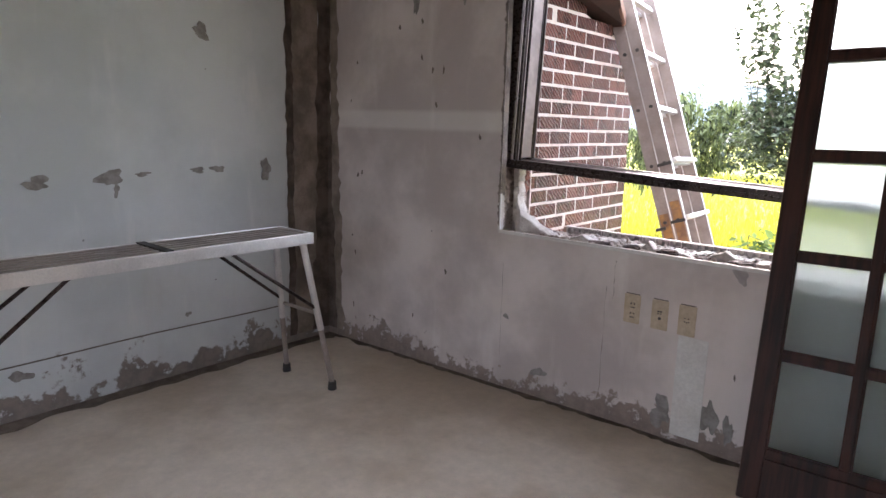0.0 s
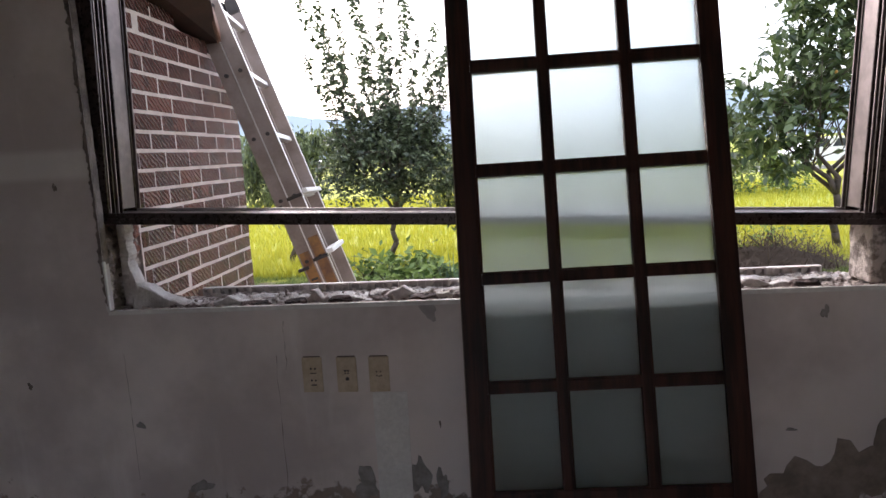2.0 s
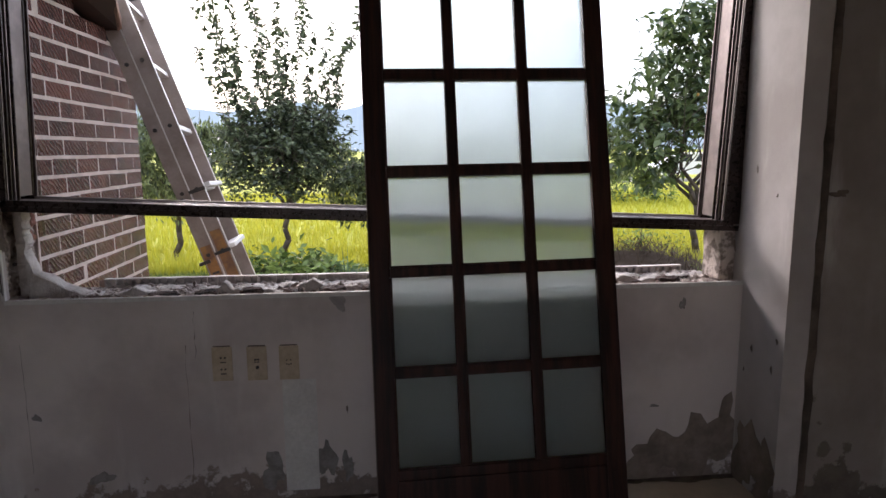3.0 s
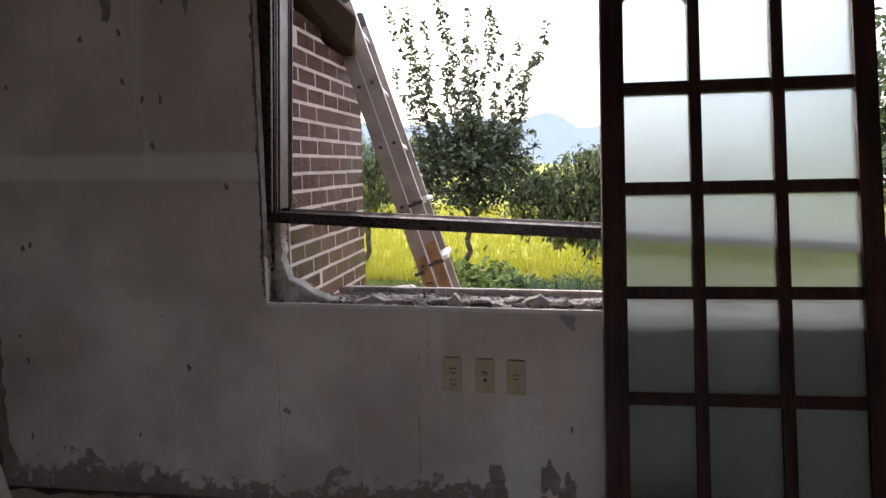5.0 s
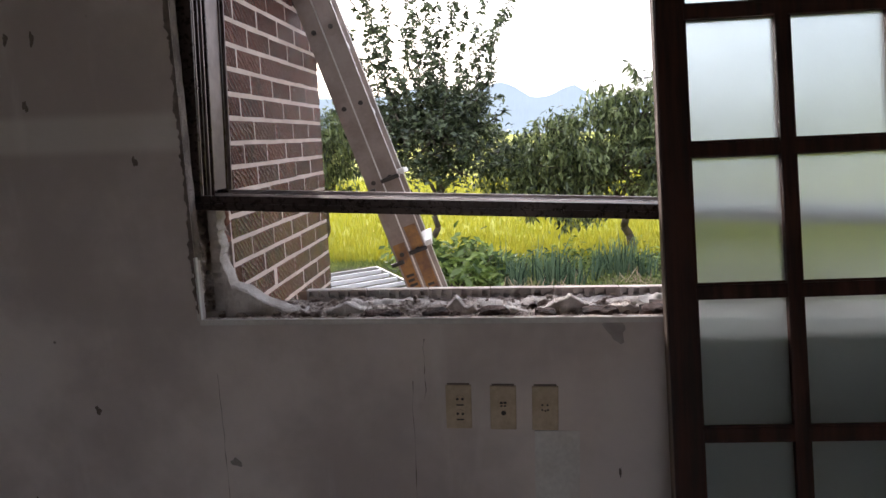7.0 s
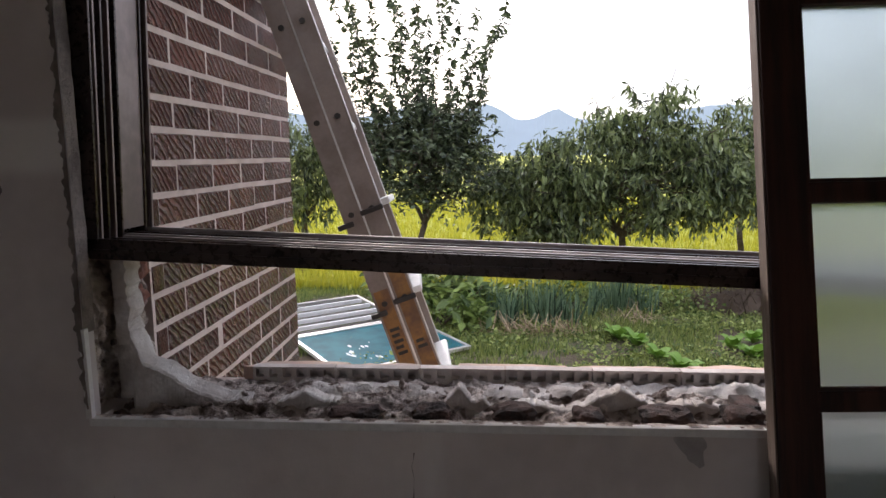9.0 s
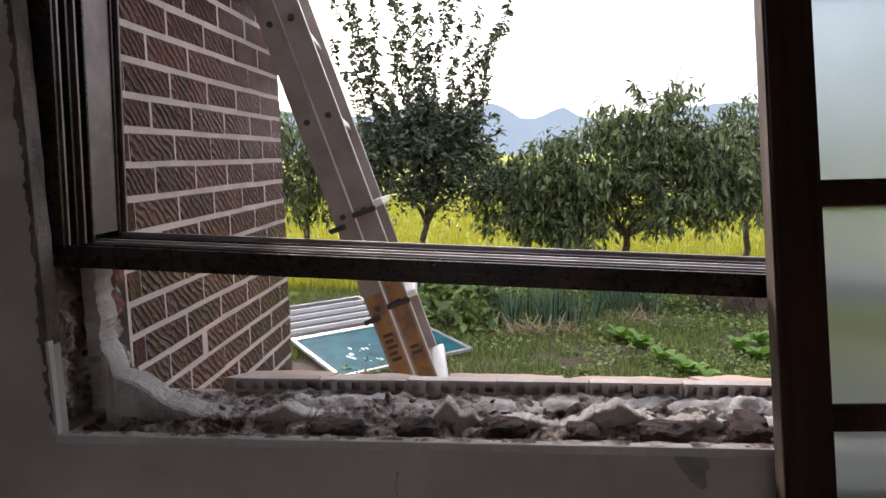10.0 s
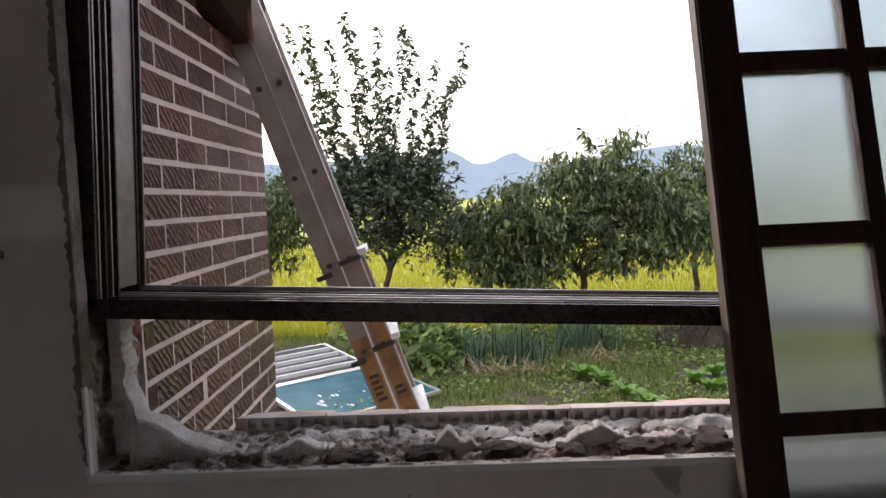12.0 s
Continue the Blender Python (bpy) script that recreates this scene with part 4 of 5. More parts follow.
def tree(name, base, fork, limbs, spots, n, size, droop, leaf_mat, label, seed, r=0.05, shoots=(), jitter=1.0, twigs=30, leaf_step=0.028, wide=0.24, sprigs=0):
    rnd = random.Random(seed)
    o = thing(name, pose(*base), label, "tree")
    b = Vector(base)
    bm = bmesh.new()
    limb(bm, bent((0, 0, -0.05), Vector(fork) - b, rnd, 5, 0.05), r, r * 0.75)
    for e in limbs:
        limb(bm, bent(Vector(fork) - b, Vector(e) - b, rnd, 5, 0.07), r * 0.6, r * 0.22)
    spray = bmesh.new()
    for i in range(twigs):
        c, rad = rnd.choice(spots)
        e = rnd.choice(limbs)
        st = Vector(fork).lerp(Vector(e), rnd.uniform(0.4, 1.0))
        tip = Vector(c) + Vector((rnd.gauss(0, 0.5), rnd.gauss(0, 0.5), rnd.gauss(0, 0.5))) * rad
        limb(spray, bent(st - b, tip - b, rnd, 3, 0.08), r * 0.16, r * 0.06)
    vs, fs = leaves(rnd, [(Vector(c) - b, q) for c, q in spots], n, size, droop, jitter, wide)
    for i in range(sprigs):
        c, rad = rnd.choice(spots)
        d = Vector((rnd.gauss(0, 1), rnd.gauss(0, 0.6), rnd.gauss(0.5, 0.9))).normalized()
        shoots = (*shoots, (Vector(c) + d * rad * 0.6, Vector(c) + d * rad * rnd.uniform(1.15, 1.6)))
    for s0, s1 in shoots:
        pts = bent(Vector(s0) - b, Vector(s1) - b, rnd, 6, 0.035)
        limb(spray, pts, r * 0.18, r * 0.05)
        L = (pts[-1] - pts[0]).length
        k = int(L / leaf_step)
        for i in range(k):
            u = i / k * 6
            j = min(5, int(u))
            p = pts[j].lerp(pts[j + 1], u - j)
            if rnd.random() < 0.55 + 0.45 * abs(math.sin(i * 0.21 + s0[0] * 9)):
                for _ in range(rnd.choice((2, 2, 3, 4))):
                    add_leaf(vs, fs, rnd, p, size * rnd.uniform(0.9, 1.5), droop, wide)
    part("trunk", bm, M_BARK, o, smooth=True)
    part("twig_spray", spray, M_BARK, o)["kind"] = "stuff"
    raw("crown", vs, fs, leaf_mat, o)
    return o


PLUM = [(-1.15, 9.6, 1.25)]
rp = random.Random(3)
shoots = []
for tx, tz in ((-2.24, 3.43), (-2.05, 3.45), (-1.96, 3.10), (-1.82, 2.75), (-1.70, 3.15), (-1.57, 3.57), (-1.46, 3.35), (-1.35, 2.94), (-1.20, 3.05), (-1.13, 3.42), (-1.0, 2.8), (-0.86, 3.37), (-0.80, 3.25), (-0.66, 2.85), (-0.45, 3.0), (-0.50, 2.55), (-0.26, 2.78), (-0.08, 3.24), (-0.15, 2.69), (-2.1, 2.6), (-1.5, 2.6), (-1.85, 2.35), (-1.15, 2.5), (-0.75, 2.4), (-0.3, 2.25)):
    x0 = -1.15 + (tx + 1.15) * 0.42
    shoots.append(((x0, 9.6 + rp.uniform(-0.5, 0.5), 1.15), (tx, 9.6 + rp.uniform(-0.5, 0.5), tz)))
tree("plum_tree", (-1.28, 9.6, GZ), (-1.10, 9.6, 0.45), ((-1.7, 9.5, 1.3), (-1.3, 9.8, 1.6), (-0.9, 9.4, 1.5), (-0.6, 9.7, 1.2), (-1.1, 9.2, 1.4)),
     [((-1.6, 9.6, 1.05), 0.48), ((-1.2, 9.5, 1.3), 0.55), ((-0.8, 9.6, 1.15), 0.5), ((-1.3, 9.6, 1.6), 0.42), ((-0.75, 9.6, 1.5), 0.36), ((-1.7, 9.6, 1.45), 0.34), ((-0.5, 9.5, 0.95), 0.3), ((-1.1, 9.4, 0.85), 0.3)],
     9800, 0.078, 0.25, M_LEAF_A, "dark-leaved fruit tree with long upright shoots beside the rice field", 31, 0.045, shoots, twigs=26, leaf_step=0.024, sprigs=20)
tree("peach_tree", (1.45, 10.3, GZ), (1.38, 10.2, 0.22), ((0.4, 10.0, 0.95), (0.9, 10.3, 1.2), (1.6, 10.0, 1.5), (2.2, 10.2, 1.3), (2.6, 10.0, 0.9), (1.3, 9.7, 1.0)),
     [((-0.1, 10.0, 0.85), 0.42), ((0.3, 10.1, 0.95), 0.5), ((0.75, 9.9, 1.1), 0.55), ((1.2, 10.1, 1.3), 0.5), ((1.65, 10.0, 1.6), 0.5), ((2.1, 10.1, 1.35), 0.5), ((2.55, 10.0, 1.0), 0.45), ((2.75, 10.0, 0.7), 0.35), ((0.5, 9.9, 0.45), 0.33), ((0.15, 10.0, 0.5), 0.33), ((1.9, 9.9, 0.85), 0.45), ((1.3, 9.9, 0.85), 0.45), ((0.85, 10.0, 0.65), 0.4), ((2.4, 9.9, 0.6), 0.3), ((0.9, 10.0, 0.3), 0.22), ((-0.35, 10.0, 1.1), 0.4), ((-0.3, 10.0, 0.6), 0.3), ((0.55, 9.9, 0.25), 0.25), ((0.3, 10.0, 0.3), 0.2), ((1.6, 9.8, 0.55), 0.3)],
     18000, 0.115, 0.85, M_LEAF_B, "broad peach tree with drooping green leaves at the field edge", 32, 0.06, twigs=50, wide=0.165, sprigs=46)
tree("peach_tree", (3.4, 11.6, GZ), (3.4, 11.6, 0.3), ((2.9, 11.5, 1.2), (3.6, 11.4, 1.6), (4.0, 11.6, 1.2)),
     [((2.95, 11.5, 1.2), 0.5), ((3.4, 11.5, 1.5), 0.55), ((3.9, 11.5, 1.2), 0.5)], 4000, 0.12, 0.9, M_LEAF_B, "further peach tree with drooping leaves by the rice field", 33, 0.05, twigs=15, wide=0.14, sprigs=10)
tree("peach_tree", (-3.0, 10.9, GZ), (-2.95, 10.9, 0.4), ((-3.5, 10.8, 1.2), (-2.8, 10.8, 1.4), (-2.4, 10.9, 1.1)),
     [((-3.6, 10.9, 1.1), 0.55), ((-3.1, 10.8, 1.35), 0.55), ((-2.6, 10.9, 1.25), 0.5), ((-2.85, 10.8, 0.75), 0.42), ((-3.9, 11, 0.9), 0.5), ((-2.35, 11, 1.45), 0.4)], 7500, 0.12, 0.9, M_LEAF_B, "green peach tree standing behind the brick wing", 34, 0.05, twigs=20, wide=0.14, sprigs=14)
persimmon = tree("persimmon_tree", (5.05, 10.2, GZ), (4.92, 10.1, 0.42), ((4.2, 10.0, 1.1), (4.6, 10.1, 1.7), (5.0, 10.0, 1.9), (4.0, 10.0, 1.6), (5.3, 10.1, 1.8)),
     [((3.75, 10.0, 1.25), 0.42), ((4.2, 10.0, 1.55), 0.55), ((4.7, 10.1, 1.8), 0.6), ((5.2, 10.1, 2.0), 0.6), ((4.3, 10.0, 2.25), 0.5), ((4.8, 10.0, 2.6), 0.55), ((5.3, 10.1, 2.8), 0.5), ((4.4, 10.1, 2.95), 0.4), ((3.7, 10.0, 1.85), 0.35), ((4.2, 10.0, 0.95), 0.35), ((5.5, 10.1, 1.4), 0.5), ((4.9, 10.0, 3.2), 0.4)],
     3600, 0.17, 0.45, M_LEAF_C, "persimmon tree with large glossy leaves and orange fruit", 35, 0.06, twigs=40)
for i, (x, z) in enumerate(((4.62, 2.02), (4.9, 1.7))):
    fr = bmesh.new()
    bmesh.ops.create_uvsphere(fr, u_segments=14, v_segments=8, radius=0.028, matrix=Matrix.Translation((x - 5.05, -0.55, z - GZ)) @ Matrix.Diagonal((1, 1, 0.85, 1)))
    part("fruit", fr, M_FRUIT, persimmon, "orange persimmon", True)


def bush(name, centre, spots, n, size, material, label, seed, category="bush", stalks=14):
    rnd = random.Random(seed)
    o = thing(name, pose(*centre), label, category)
    bm = bmesh.new()
    for i in range(stalks):
        c, r = rnd.choice(spots)
        limb(bm, bent((rnd.gauss(0, 0.08), rnd.gauss(0, 0.08), -0.03), Vector(c) + Vector((rnd.gauss(0, 0.5), rnd.gauss(0, 0.5), rnd.gauss(0, 0.4))) * r, rnd, 3, 0.08), 0.012, 0.004)
    part("stems", bm, M_BARK, o)["kind"] = "stuff"
    vs, fs = leaves(rnd, [(Vector(c), r) for c, r in spots], n, size, 0.2, 0.9)
    raw("foliage", vs, fs, material, o)
    return o


bush("hedge_bush", (7.3, 20.5, GZ), [((-0.6, 0, 0.6), 0.8), ((0.5, 0.1, 0.7), 0.9), ((1.5, 0, 0.5), 0.7), ((-1.6, 0.2, 0.5), 0.7)], 3200, 0.16, M_LEAF_D, "rounded green hedge bush in the rice field", 41)
bush("squash_plant", (-0.85, 8.7, GZ), [((-0.3, 0, 0.15), 0.28), ((0.1, 0, 0.22), 0.3), ((0.45, -0.2, 0.14), 0.25), ((-0.2, -0.5, 0.1), 0.25), ((0.3, -0.6, 0.1), 0.25)], 1300, 0.15, M_LEAF_D, "low leafy squash plant on the garden soil", 42, "plant")
bush("squash_plant", (-1.5, 9.2, GZ), [((0, 0, 0.15), 0.25), ((0.3, 0, 0.2), 0.25)], 260, 0.12, M_LEAF_D, "small leafy squash plant at the field edge", 43, "plant")

for i, (x, y, n) in enumerate(((-0.15, 9.05, 420), (0.45, 9.15, 380), (1.1, 9.2, 380), (-0.75, 7.95, 320), (-1.05, 8.35, 320), (1.55, 8.7, 260))):
    bush("garden_weed", (x, y, GZ), [((-0.2, 0, 0.10), 0.2), ((0.1, 0.1, 0.14), 0.22), ((0.3, -0.1, 0.09), 0.18)], n, 0.075, M_LEAF_D, "low leafy green weed on the garden bed", 800 + i, "plant", 8)


def straw_pile(centre, rx, ry, h, n, seed, label, dark=False):
    rnd = random.Random(seed)
    vs, fs = [], []
    for i in range(n):
        a, q = rnd.uniform(0, 6.28), rnd.random() ** 0.6
        p = Vector((centre[0] + rx * q * math.cos(a), centre[1] + ry * q * math.sin(a), GZ + h * (1 - q * q) * rnd.uniform(0.3, 1.1)))
        d = Vector((rnd.gauss(0, 1), rnd.gauss(0, 1), rnd.gauss(0.1, 0.5))).normalized() * rnd.uniform(0.08, 0.3)
        w = d.cross(Vector((0, 0, 1))).normalized() * 0.007
        k = len(vs)
        vs += [p - w, p + w, p + d + w * 0.4, p + d - w * 0.4]
        fs.append((k, k + 1, k + 2, k + 3))
    hs = [(centre[0] + rx * 0.9 * u * math.cos(a), centre[1] + ry * 0.9 * u * math.sin(a), GZ + h * 0.75 * (1 - u * u) - 0.02) for u in (0, 0.35, 0.7, 1) for a in [2 * math.pi * i / 18 for i in range(18)]]
    b = len(vs)
    vs += hs
    fs += [(b + r * 18 + i, b + r * 18 + (i + 1) % 18, b + (r + 1) * 18 + (i + 1) % 18, b + (r + 1) * 18 + i) for r in range(3) for i in range(18)]
    return tagged(raw("brush_heap", vs, fs, M_TWIG if dark else M_STRAW), label, "brush pile", kind="stuff")


M_TWIG = leafy("dry_dark_twigs", (0.07, 0.05, 0.035), (0.14, 0.10, 0.07), 0.9)
straw_pile((3.6, 9.3), 1.1, 0.6, 0.40, 2400, 51, "heap of dry brown cut branches at the field edge", True)
bush("weed_shoots", (3.75, 9.3, GZ), [((0, 0, 0.5), 0.3), ((-0.3, 0, 0.4), 0.2), ((0.35, 0, 0.4), 0.2)], 200, 0.06, M_LEAF_D, "thin green weeds growing through the brush heap", 44, "plant")
straw_pile((2.35, 8.8), 0.62, 0.45, 0.3, 900, 52, "dark compost heap of dry garden waste", True)
straw_pile((0.1, 7.75), 0.55, 0.14, 0.07, 300, 53, "dry straw lying at the foot of the onions")
straw_pile((1.15, 8.25), 0.25, 0.1, 0.05, 90, 54, "dry straw lying between the onion rows")


def onion_clump(x, y, seed):
    rnd = random.Random(seed)
    o = thing("onion_clump", pose(x, y, GZ), "clump of upright blue-green spring onions in garden soil", "vegetable", "onion rows")
    tall = rnd.uniform(0.6, 1.15)
    vs, fs = [], []
    for i in range(10):
        a, lean = rnd.uniform(0, 6.28), rnd.uniform(0.0, 0.60) ** 1.7
        h, w = tall * rnd.uniform(0.20, 0.54), rnd.uniform(0.004, 0.009)
        p = Vector((rnd.gauss(0, 0.03), rnd.gauss(0, 0.03), 0))
        d = Vector((math.cos(a) * lean, math.sin(a) * lean, 1)) * h
        for ang in (0, math.pi / 2):
            s = Vector((math.cos(a + ang), math.sin(a + ang), 0)) * w
            k = len(vs)
            vs += [p - s, p + s, p + d * 0.6 + s, p + d * 0.6 - s, p + d + Vector((math.cos(a), math.sin(a), -0.2)) * lean * 0.15]
            fs += [(k, k + 1, k + 2, k + 3), (k + 3, k + 2, k + 4)]
    raw("leaf_tuft", vs, fs, M_ONION, o)
    return o


ro = random.Random(8)
for i in range(38):
    if i % 19 in (6, 7, 13, 17):
        continue
    onion_clump(-0.28 + 0.85 * (i % 19) / 18 + ro.gauss(0, 0.06), 8.0 + 0.3 * (i // 19) + ro.gauss(0, 0.1), 600 + i)
for i in range(16):
    onion_clump(0.85 + 0.55 * (i % 8) / 7 + ro.gauss(0, 0.03), 8.6 + 0.25 * (i // 8) + ro.gauss(0, 0.04), 660 + i)


def lettuce(x, y, s, seed):
    rnd = random.Random(seed)
    o = thing("lettuce", pose(x, y, GZ), "bright green leafy lettuce growing in the garden bed", "vegetable", "lettuces")
    for i in range(11):
        a = i * 2.4 + rnd.gauss(0, 0.2)
        up = 0.40 + 0.75 * (i / 11)
        L, w = s * rnd.uniform(0.7, 1.35), s * 0.33
        vs = []
        for j in range(6):
            u = j / 5
            r, z = L * u * (1 - 0.35 * up), L * up * math.sin(u * 1.9) * 0.75
            for k in range(5):
                v = (k - 2) / 2
                ww = w * math.sin(math.pi * (0.12 + 0.8 * u)) * v
                vs.append((r * math.cos(a) - ww * math.sin(a), r * math.sin(a) + ww * math.cos(a), 0.01 + z + 0.05 * s * abs(v) + 0.03 * s * math.sin(7 * u + 3 * v + i)))
        raw("leaf", vs, [(j * 5 + k, j * 5 + k + 1, j * 5 + k + 6, j * 5 + k + 5) for j in range(5) for k in range(4)], M_LETTUCE, o, True)
    return o


for i, (x, y, s) in enumerate(((0.84, 7.58, 0.18), (0.95, 7.38, 0.19), (1.03, 7.0, 0.16), (1.13, 6.72, 0.19), (1.22, 6.5, 0.15), (1.72, 7.3, 0.18), (1.80, 7.05, 0.2), (1.97, 7.5, 0.17), (0.80, 7.75, 0.12), (1.9, 6.8, 0.15))):
    lettuce(x, y, s * 0.82, 700 + i)


def blades(name, n, region, h, material, label, category, seed, keep=lambda x, y: True, width=0.006):
    rnd = random.Random(seed)
    vs, fs = [], []
    while len(fs) < n:
        x, y = rnd.uniform(region[0], region[1]), region[2] + (region[3] - region[2]) * rnd.random() ** region[4]
        if not keep(x, y):
            continue
        for _ in range(3):
            a, l2 = rnd.uniform(0, 6.28), rnd.uniform(0.1, 0.7)
            hh = h * rnd.uniform(0.5, 1.2)
            p = Vector((x + rnd.gauss(0, 0.02), y + rnd.gauss(0, 0.02), GZ - 0.01))
            s = Vector((math.cos(a + 1.5), math.sin(a + 1.5), 0)) * width
            k = len(vs)
            vs += [p - s, p + s, p + Vector((math.cos(a) * l2, math.sin(a) * l2, 1)) * hh]
            fs.append((k, k + 1, k + 2))
    return tagged(raw(name, vs, fs, material), label, category, kind="stuff")


blades("garden_grass", 110000, (-4, 4.5, 4.6, 9.8, 1.0), 0.075, M_GRASS, "short green garden grass with bare patches", "grass", 61, lambda x, y: rough(x, y, 3, 1.3) > -0.2)
def ground_leaves():
    rnd = random.Random(77)
    vs, fs = [], []
    while len(fs) < 44000:
        x, y = rnd.uniform(-1.6, 3.2), rnd.uniform(5.2, 9.7)
        if rough(x, y, 8, 1.7) < -0.15:
            continue
        add_leaf(vs, fs, rnd, Vector((x, y, GZ + rnd.uniform(0.0, 0.06))), rnd.uniform(0.02, 0.055), 0.0, 0.3)
    return tagged(raw("ground_weeds", vs, fs, M_WEED), "creeping green and yellowish weeds covering the garden soil", "weeds", kind="stuff")


M_WEED = leafy("creeping_weeds", (0.03, 0.075, 0.012), (0.44, 0.50, 0.15), 0.6)
ground_leaves()
blades("rice_plants", 90000, (-9, 14, 9.7, 26, 1.6), 0.19, M_RICE, "dense ripening yellow-green rice plants", "rice", 62, width=0.012)


# discarded window sashes lying in the grass
def sash(m, w, d, label, screen):
    o = thing("window_sash", m, label, "window sash", "discarded sashes")
    for lo, hi in (((0, 0, 0), (w, 0.03, 0.03)), ((0, d - 0.03, 0), (w, d, 0.03)), ((0, 0.03, 0), (0.03, d - 0.03, 0.03)), ((w - 0.03, 0.03, 0), (w, d - 0.03, 0.03))):
        part("frame_bar", bx(bmesh.new(), lo, hi, 0.003), M_ALU, o)
    if screen:
        p = part("screen_pane", bx(bmesh.new(), (0.03, 0.03, 0.014), (w - 0.03, d - 0.03, 0.020)), M_SCREEN, o, "teal glossy pane")
        rnd = random.Random(9)
        for i in range(16):
            s = bmesh.new()
            bmesh.ops.create_circle(s, cap_ends=True, segments=7, radius=rnd.uniform(0.004, 0.016), matrix=Matrix.Translation((w * rnd.uniform(0.2, 0.6), d * rnd.uniform(0.15, 0.6), 0.0215)) @ Matrix.Diagonal((1, 2.5, 1, 1)))
            part("splash", s, M_SPLASH, p)
    else:
        k = 9
        for i in range(k):
            y = 0.05 + (d - 0.1) * (i + 0.5) / k
            part("track", bx(bmesh.new(), (0.05, y - 0.012, 0.0), (w - 0.05, y + 0.012, 0.04 if i % 2 else 0.02), 0.002), M_CAR if i % 2 else M_RUBBER, o)
    return o


sash(pose(-1.45, 6.43, GZ + 0.03, 3, 0, 38), 1.22, 0.98, "white-framed window sash with teal pane lying in the grass", True)
sash(pose(-2.09, 7.24, GZ + 0.07, 4, 0, 38), 1.15, 0.95, "white ridged sliding window frame lying in the grass", False)


# far track and parked car
structure(box_part("road", (9.0, 32.4, GZ - 0.05), (90, 35.0, GZ + 0.06), M_ROAD), "pale concrete farm track through the rice", "road")


def car(m):
    o = thing("car", m, "small white car parked on the far farm track", "car")
    prof = ((0, 0.28), (0, 0.72), (0.25, 0.82), (0.95, 0.90), (1.45, 1.38), (2.95, 1.42), (3.6, 0.98), (4.1, 0.92), (4.2, 0.6), (4.2, 0.28))
    k = len(prof)
    vs = [(x, y, z) for y in (0, 1.65) for x, z in prof]
    raw("body", vs, [tuple(range(k)), tuple(range(2 * k - 1, k - 1, -1))] + [(i, i + k, (i + 1) % k + k, (i + 1) % k) for i in range(k)], M_CAR, o)
    for x0, x1 in ((1.25, 2.05), (2.12, 3.05)):
        raw("side_window", [(x0, -0.006, 0.95), (x1, -0.006, 0.95), (x1 - 0.1, -0.006, 1.32), (x0 + 0.25, -0.006, 1.32)], [(0, 1, 2, 3)], M_CAR_GLASS, o)
    for x in (0.8, 3.35):
        w = part("wheel", rod(bmesh.new(), (x, -0.02, 0.3), (x, 0.2, 0.3), 0.3, seg=20), M_RUBBER, o)
        part("rim", rod(bmesh.new(), (x, -0.03, 0.3), (x, -0.01, 0.3), 0.18, seg=16), M_ALU, w)
    return o


car(pose(14.2, 33.0, GZ + 0.06))

# ---- small repeated masonry pieces ----
HB = (COURSE - 0.0135) / 2


def brick_mesh(length):
    bm = bmesh.new()
    bx(bm, (-0.05, -length / 2, -HB), (0.0, length / 2, HB))
    e = [e for e in bm.edges if all(v.co.x > -0.01 for v in e.verts)]
    bmesh.ops.bevel(bm, geom=e, offset=0.003, segments=1, affect="EDGES")
    return mesh_of("brick", bm, M_BRICK)


STEP = 0.208
FULL, HALF = brick_mesh(STEP - 0.010), brick_mesh(STEP / 2 - 0.010)
rb = random.Random(2)
c = 0
while True:
    z = 1.2150 + COURSE * (c - 21)
    c += 1
    if z > 2.05:
        break
    y = B1
    first = c % 2 == 0
    while y > B0 + 0.04:
        ln = STEP / 2 if first else STEP
        me = HALF if first else FULL
        first = False
        cut = min(1.0, (y - B0 - 0.026) / ln)
        yc = y - ln * cut / 2
        y -= ln
        if z - HB > soffit_z(yc) - 0.012 or cut < 0.12:
            continue
        if z < 1.06 and yc < 3.30 + 0.03 * rough(z, 1, 2, 12):
            continue
        b = new("brick", me)
        b.parent = wing
        b.matrix_basis = pose(BX + rb.uniform(-0.0015, 0.002), yc, z, rb.gauss(0, 0.4), 0, rb.gauss(0, 0.5)) @ Matrix.Diagonal((1, cut, 1, 1))

# broken brick ends between the frame and the sound brickwork
# third lump, dark and set back, paints the shade in an empty brick pocket
for i, (y, z, l, h, dx, mat) in enumerate(((3.225, 1.025, 0.036, 0.030, 0.0, M_BROKEN), (3.222, 0.965, 0.034, 0.028, -0.004, M_BROKEN), (3.215, 0.886, 0.045, 0.040, -0.05, M_RUBBLE_DARK), (3.245, 0.832, 0.03, 0.020, -0.004, M_JAMB), (3.255, 0.79, 0.04, 0.022, 0.0, M_BROKEN))):
    bm = lump(0.026, l, h, 500 + i)
    p = part("broken_brick_and_pocket", bm, mat, wing, "broken brick end and dark-painted pocket")
    p.matrix_basis = pose(BX - 0.018 + dx, y, z, rb.gauss(0, 4), 0, rb.gauss(0, 6))


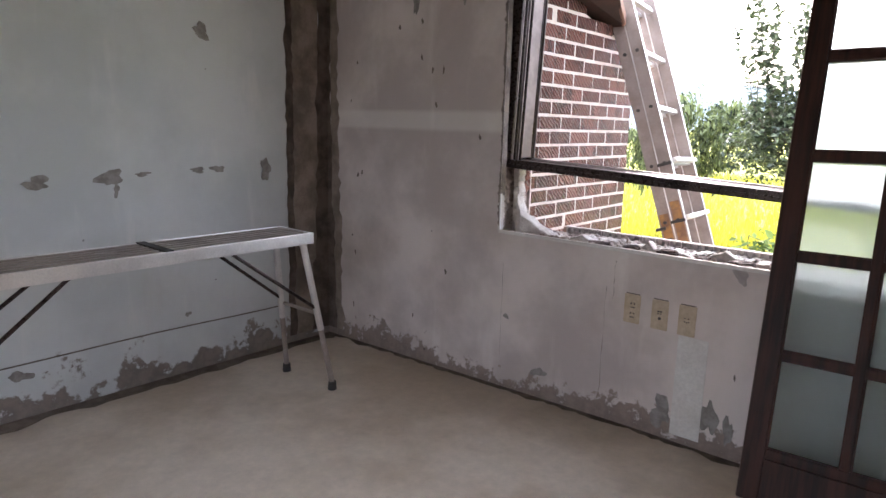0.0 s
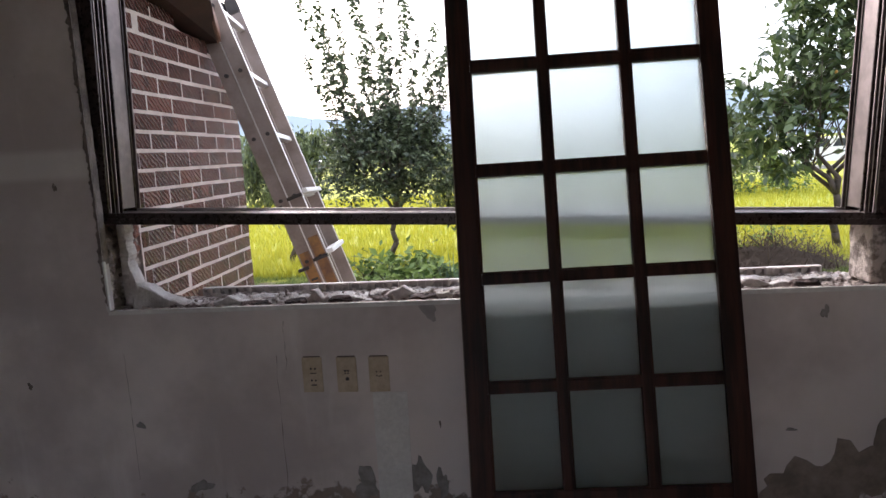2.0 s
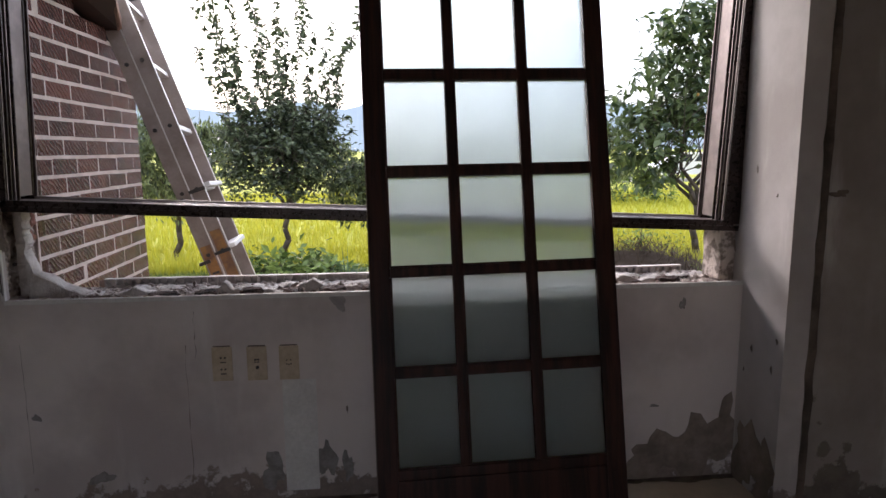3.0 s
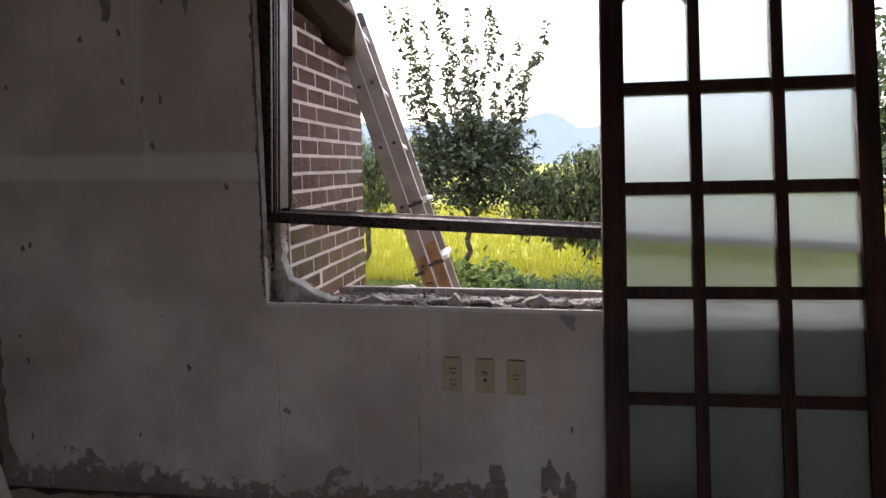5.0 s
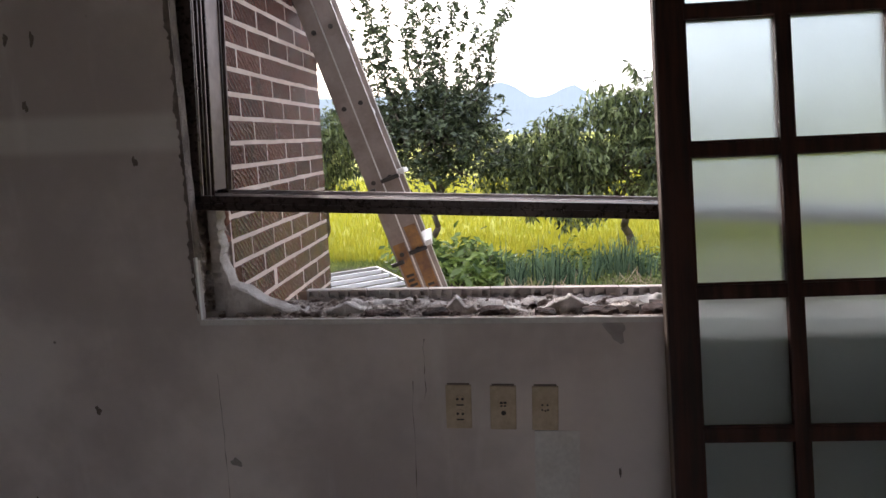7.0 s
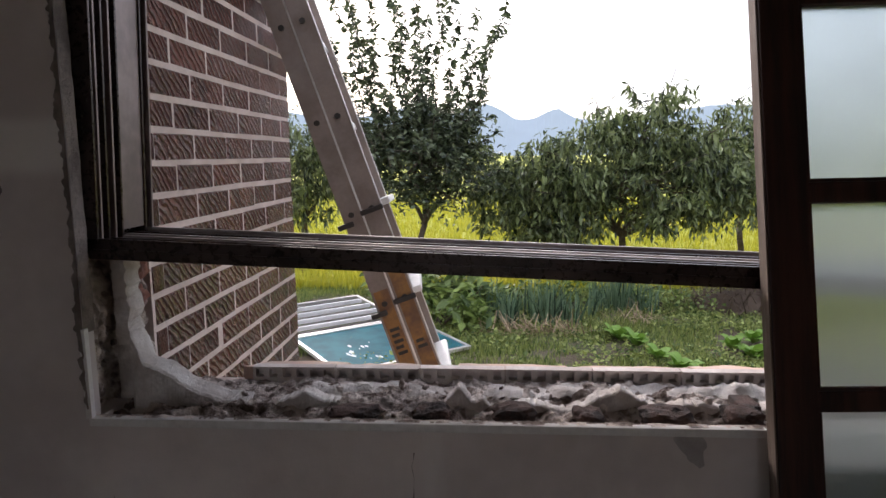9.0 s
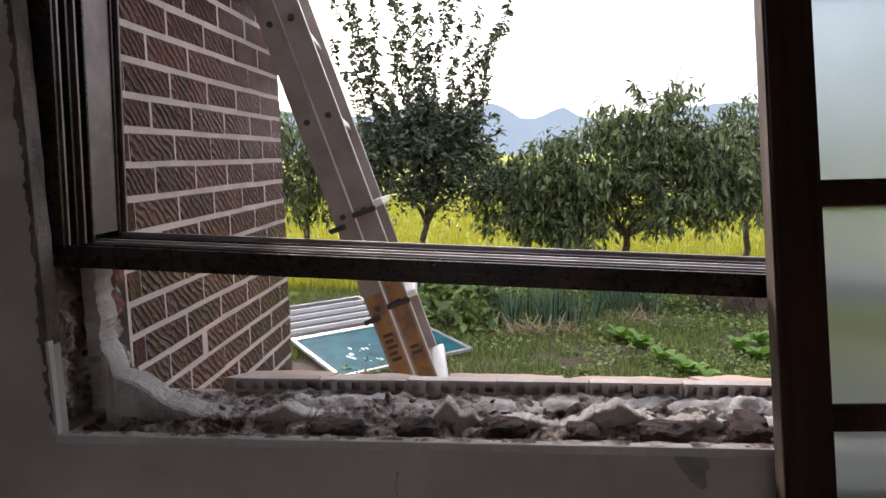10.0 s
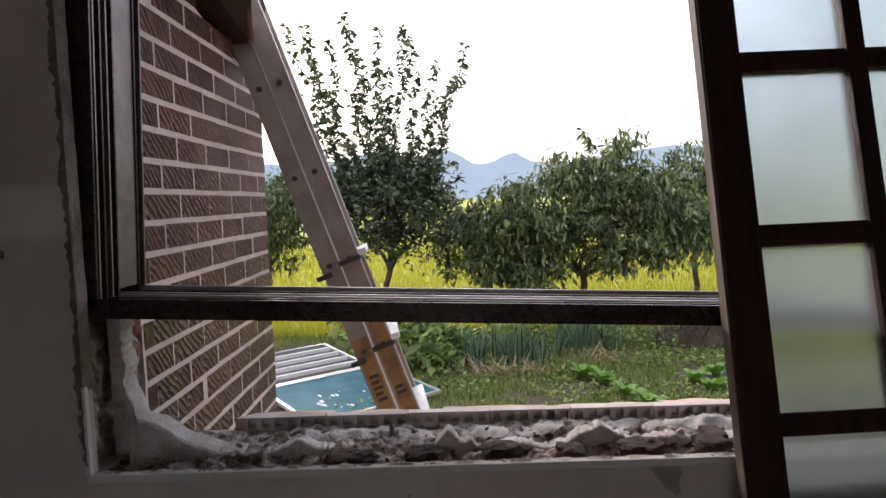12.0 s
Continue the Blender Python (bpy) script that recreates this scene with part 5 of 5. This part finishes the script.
# cored bricks of the outer leaf, laid bare by the broken sill
def cored_mesh():
    bm = bmesh.new()
    L, H, D, k = 0.187, 0.037, 0.024, 6
    xs = [0.0]
    for i in range(k):
        cx = L * (i + 0.5) / k
        xs += [cx - 0.009, cx + 0.009]
    xs.append(L)
    zs = [0, 0.0135, 0.0315, H]
    g = {(i, j): bm.verts.new((x, 0, z)) for i, x in enumerate(xs) for j, z in enumerate(zs)}
    for i in range(len(xs) - 1):
        for j in range(3):
            q = [g[i, j], g[i + 1, j], g[i + 1, j + 1], g[i, j + 1]]
            if j == 1 and i % 2 == 1:
                inner = [bm.verts.new(v.co + Vector((0, 0.020, 0))) for v in q]
                for a in range(4):
                    bm.faces.new((q[a], q[(a + 1) % 4], inner[(a + 1) % 4], inner[a]))
                bm.faces.new(inner)
            else:
                bm.faces.new(q)
    t = [bm.verts.new(p) for p in ((0, 0, H), (L, 0, H), (L, D, H), (0, D, H), (0, D, 0), (L, D, 0), (0, 0, 0), (L, 0, 0))]
    bm.faces.new((t[0], t[1], t[2], t[3]))
    bm.faces.new((t[3], t[2], t[5], t[4]))
    bm.faces.new((t[0], t[3], t[4], t[6]))
    bm.faces.new((t[1], t[7], t[5], t[2]))
    return mesh_of("cored_brick", bm, M_CORED)


outer = structure(box_part("outer_leaf", (BX, 3.255, -0.5), (1.56, 3.30, SILL - 0.013), M_MORTAR), "outer brick leaf under the window, cut open at the top", "brick wall")
CM = cored_mesh()
for i in range(13):
    x = -0.89 + i * 0.19
    if x > 1.35:
        break
    b = new("cored_brick", CM)
    b.parent = outer
    b.matrix_basis = pose(x, 3.252 + rb.uniform(-0.004, 0.004), SILL - 0.007, 0, rb.gauss(0, 0.4), rb.gauss(0, 0.5))
box_part("sill_bed", (BX, 3.30, -0.5), (1.56, 3.37, SILL - 0.07), M_MORTAR, outer)
for i, (x, w, d) in enumerate(((-0.815, 0.22, 0.22), (-0.60, 0.20, 0.15), (-0.30, 0.27, 0.19), (-0.02, 0.27, 0.15), (0.23, 0.21, 0.20), (0.47, 0.24, 0.16), (0.73, 0.24, 0.12), (1.0, 0.26, 0.16), (1.27, 0.24, 0.14))):
    k = 10
    vs = []
    for j in range(k):
        u = j / (k - 1)
        far = d * (0.80 + 0.20 * math.sin(math.pi * u)) + 0.05 * rough(x + u * 0.3, i, 0, 9) + 0.012 * rough(x + u * 0.3, i, 5, 30)
        xx = x - (w - 0.008) / 2 + (w - 0.008) * u
        for yy in (0.0, far):
            z = SILL + 0.022 - 0.265 * yy + 0.002 * rough(xx, yy, 2, 30)
            vs += [(xx, 3.278 + yy, z - 0.03), (xx, 3.278 + yy, z)]
    fs = []
    for j in range(k - 1):
        a = j * 4
        fs += [(a, a + 4, a + 5, a + 1), (a + 1, a + 5, a + 7, a + 3), (a + 3, a + 7, a + 6, a + 2), (a + 2, a + 6, a + 4, a)]
    fs += [(0, 1, 3, 2), (a + 4, a + 6, a + 7, a + 5)]
    raw("brick_shard", vs, fs, M_SHARD, outer)
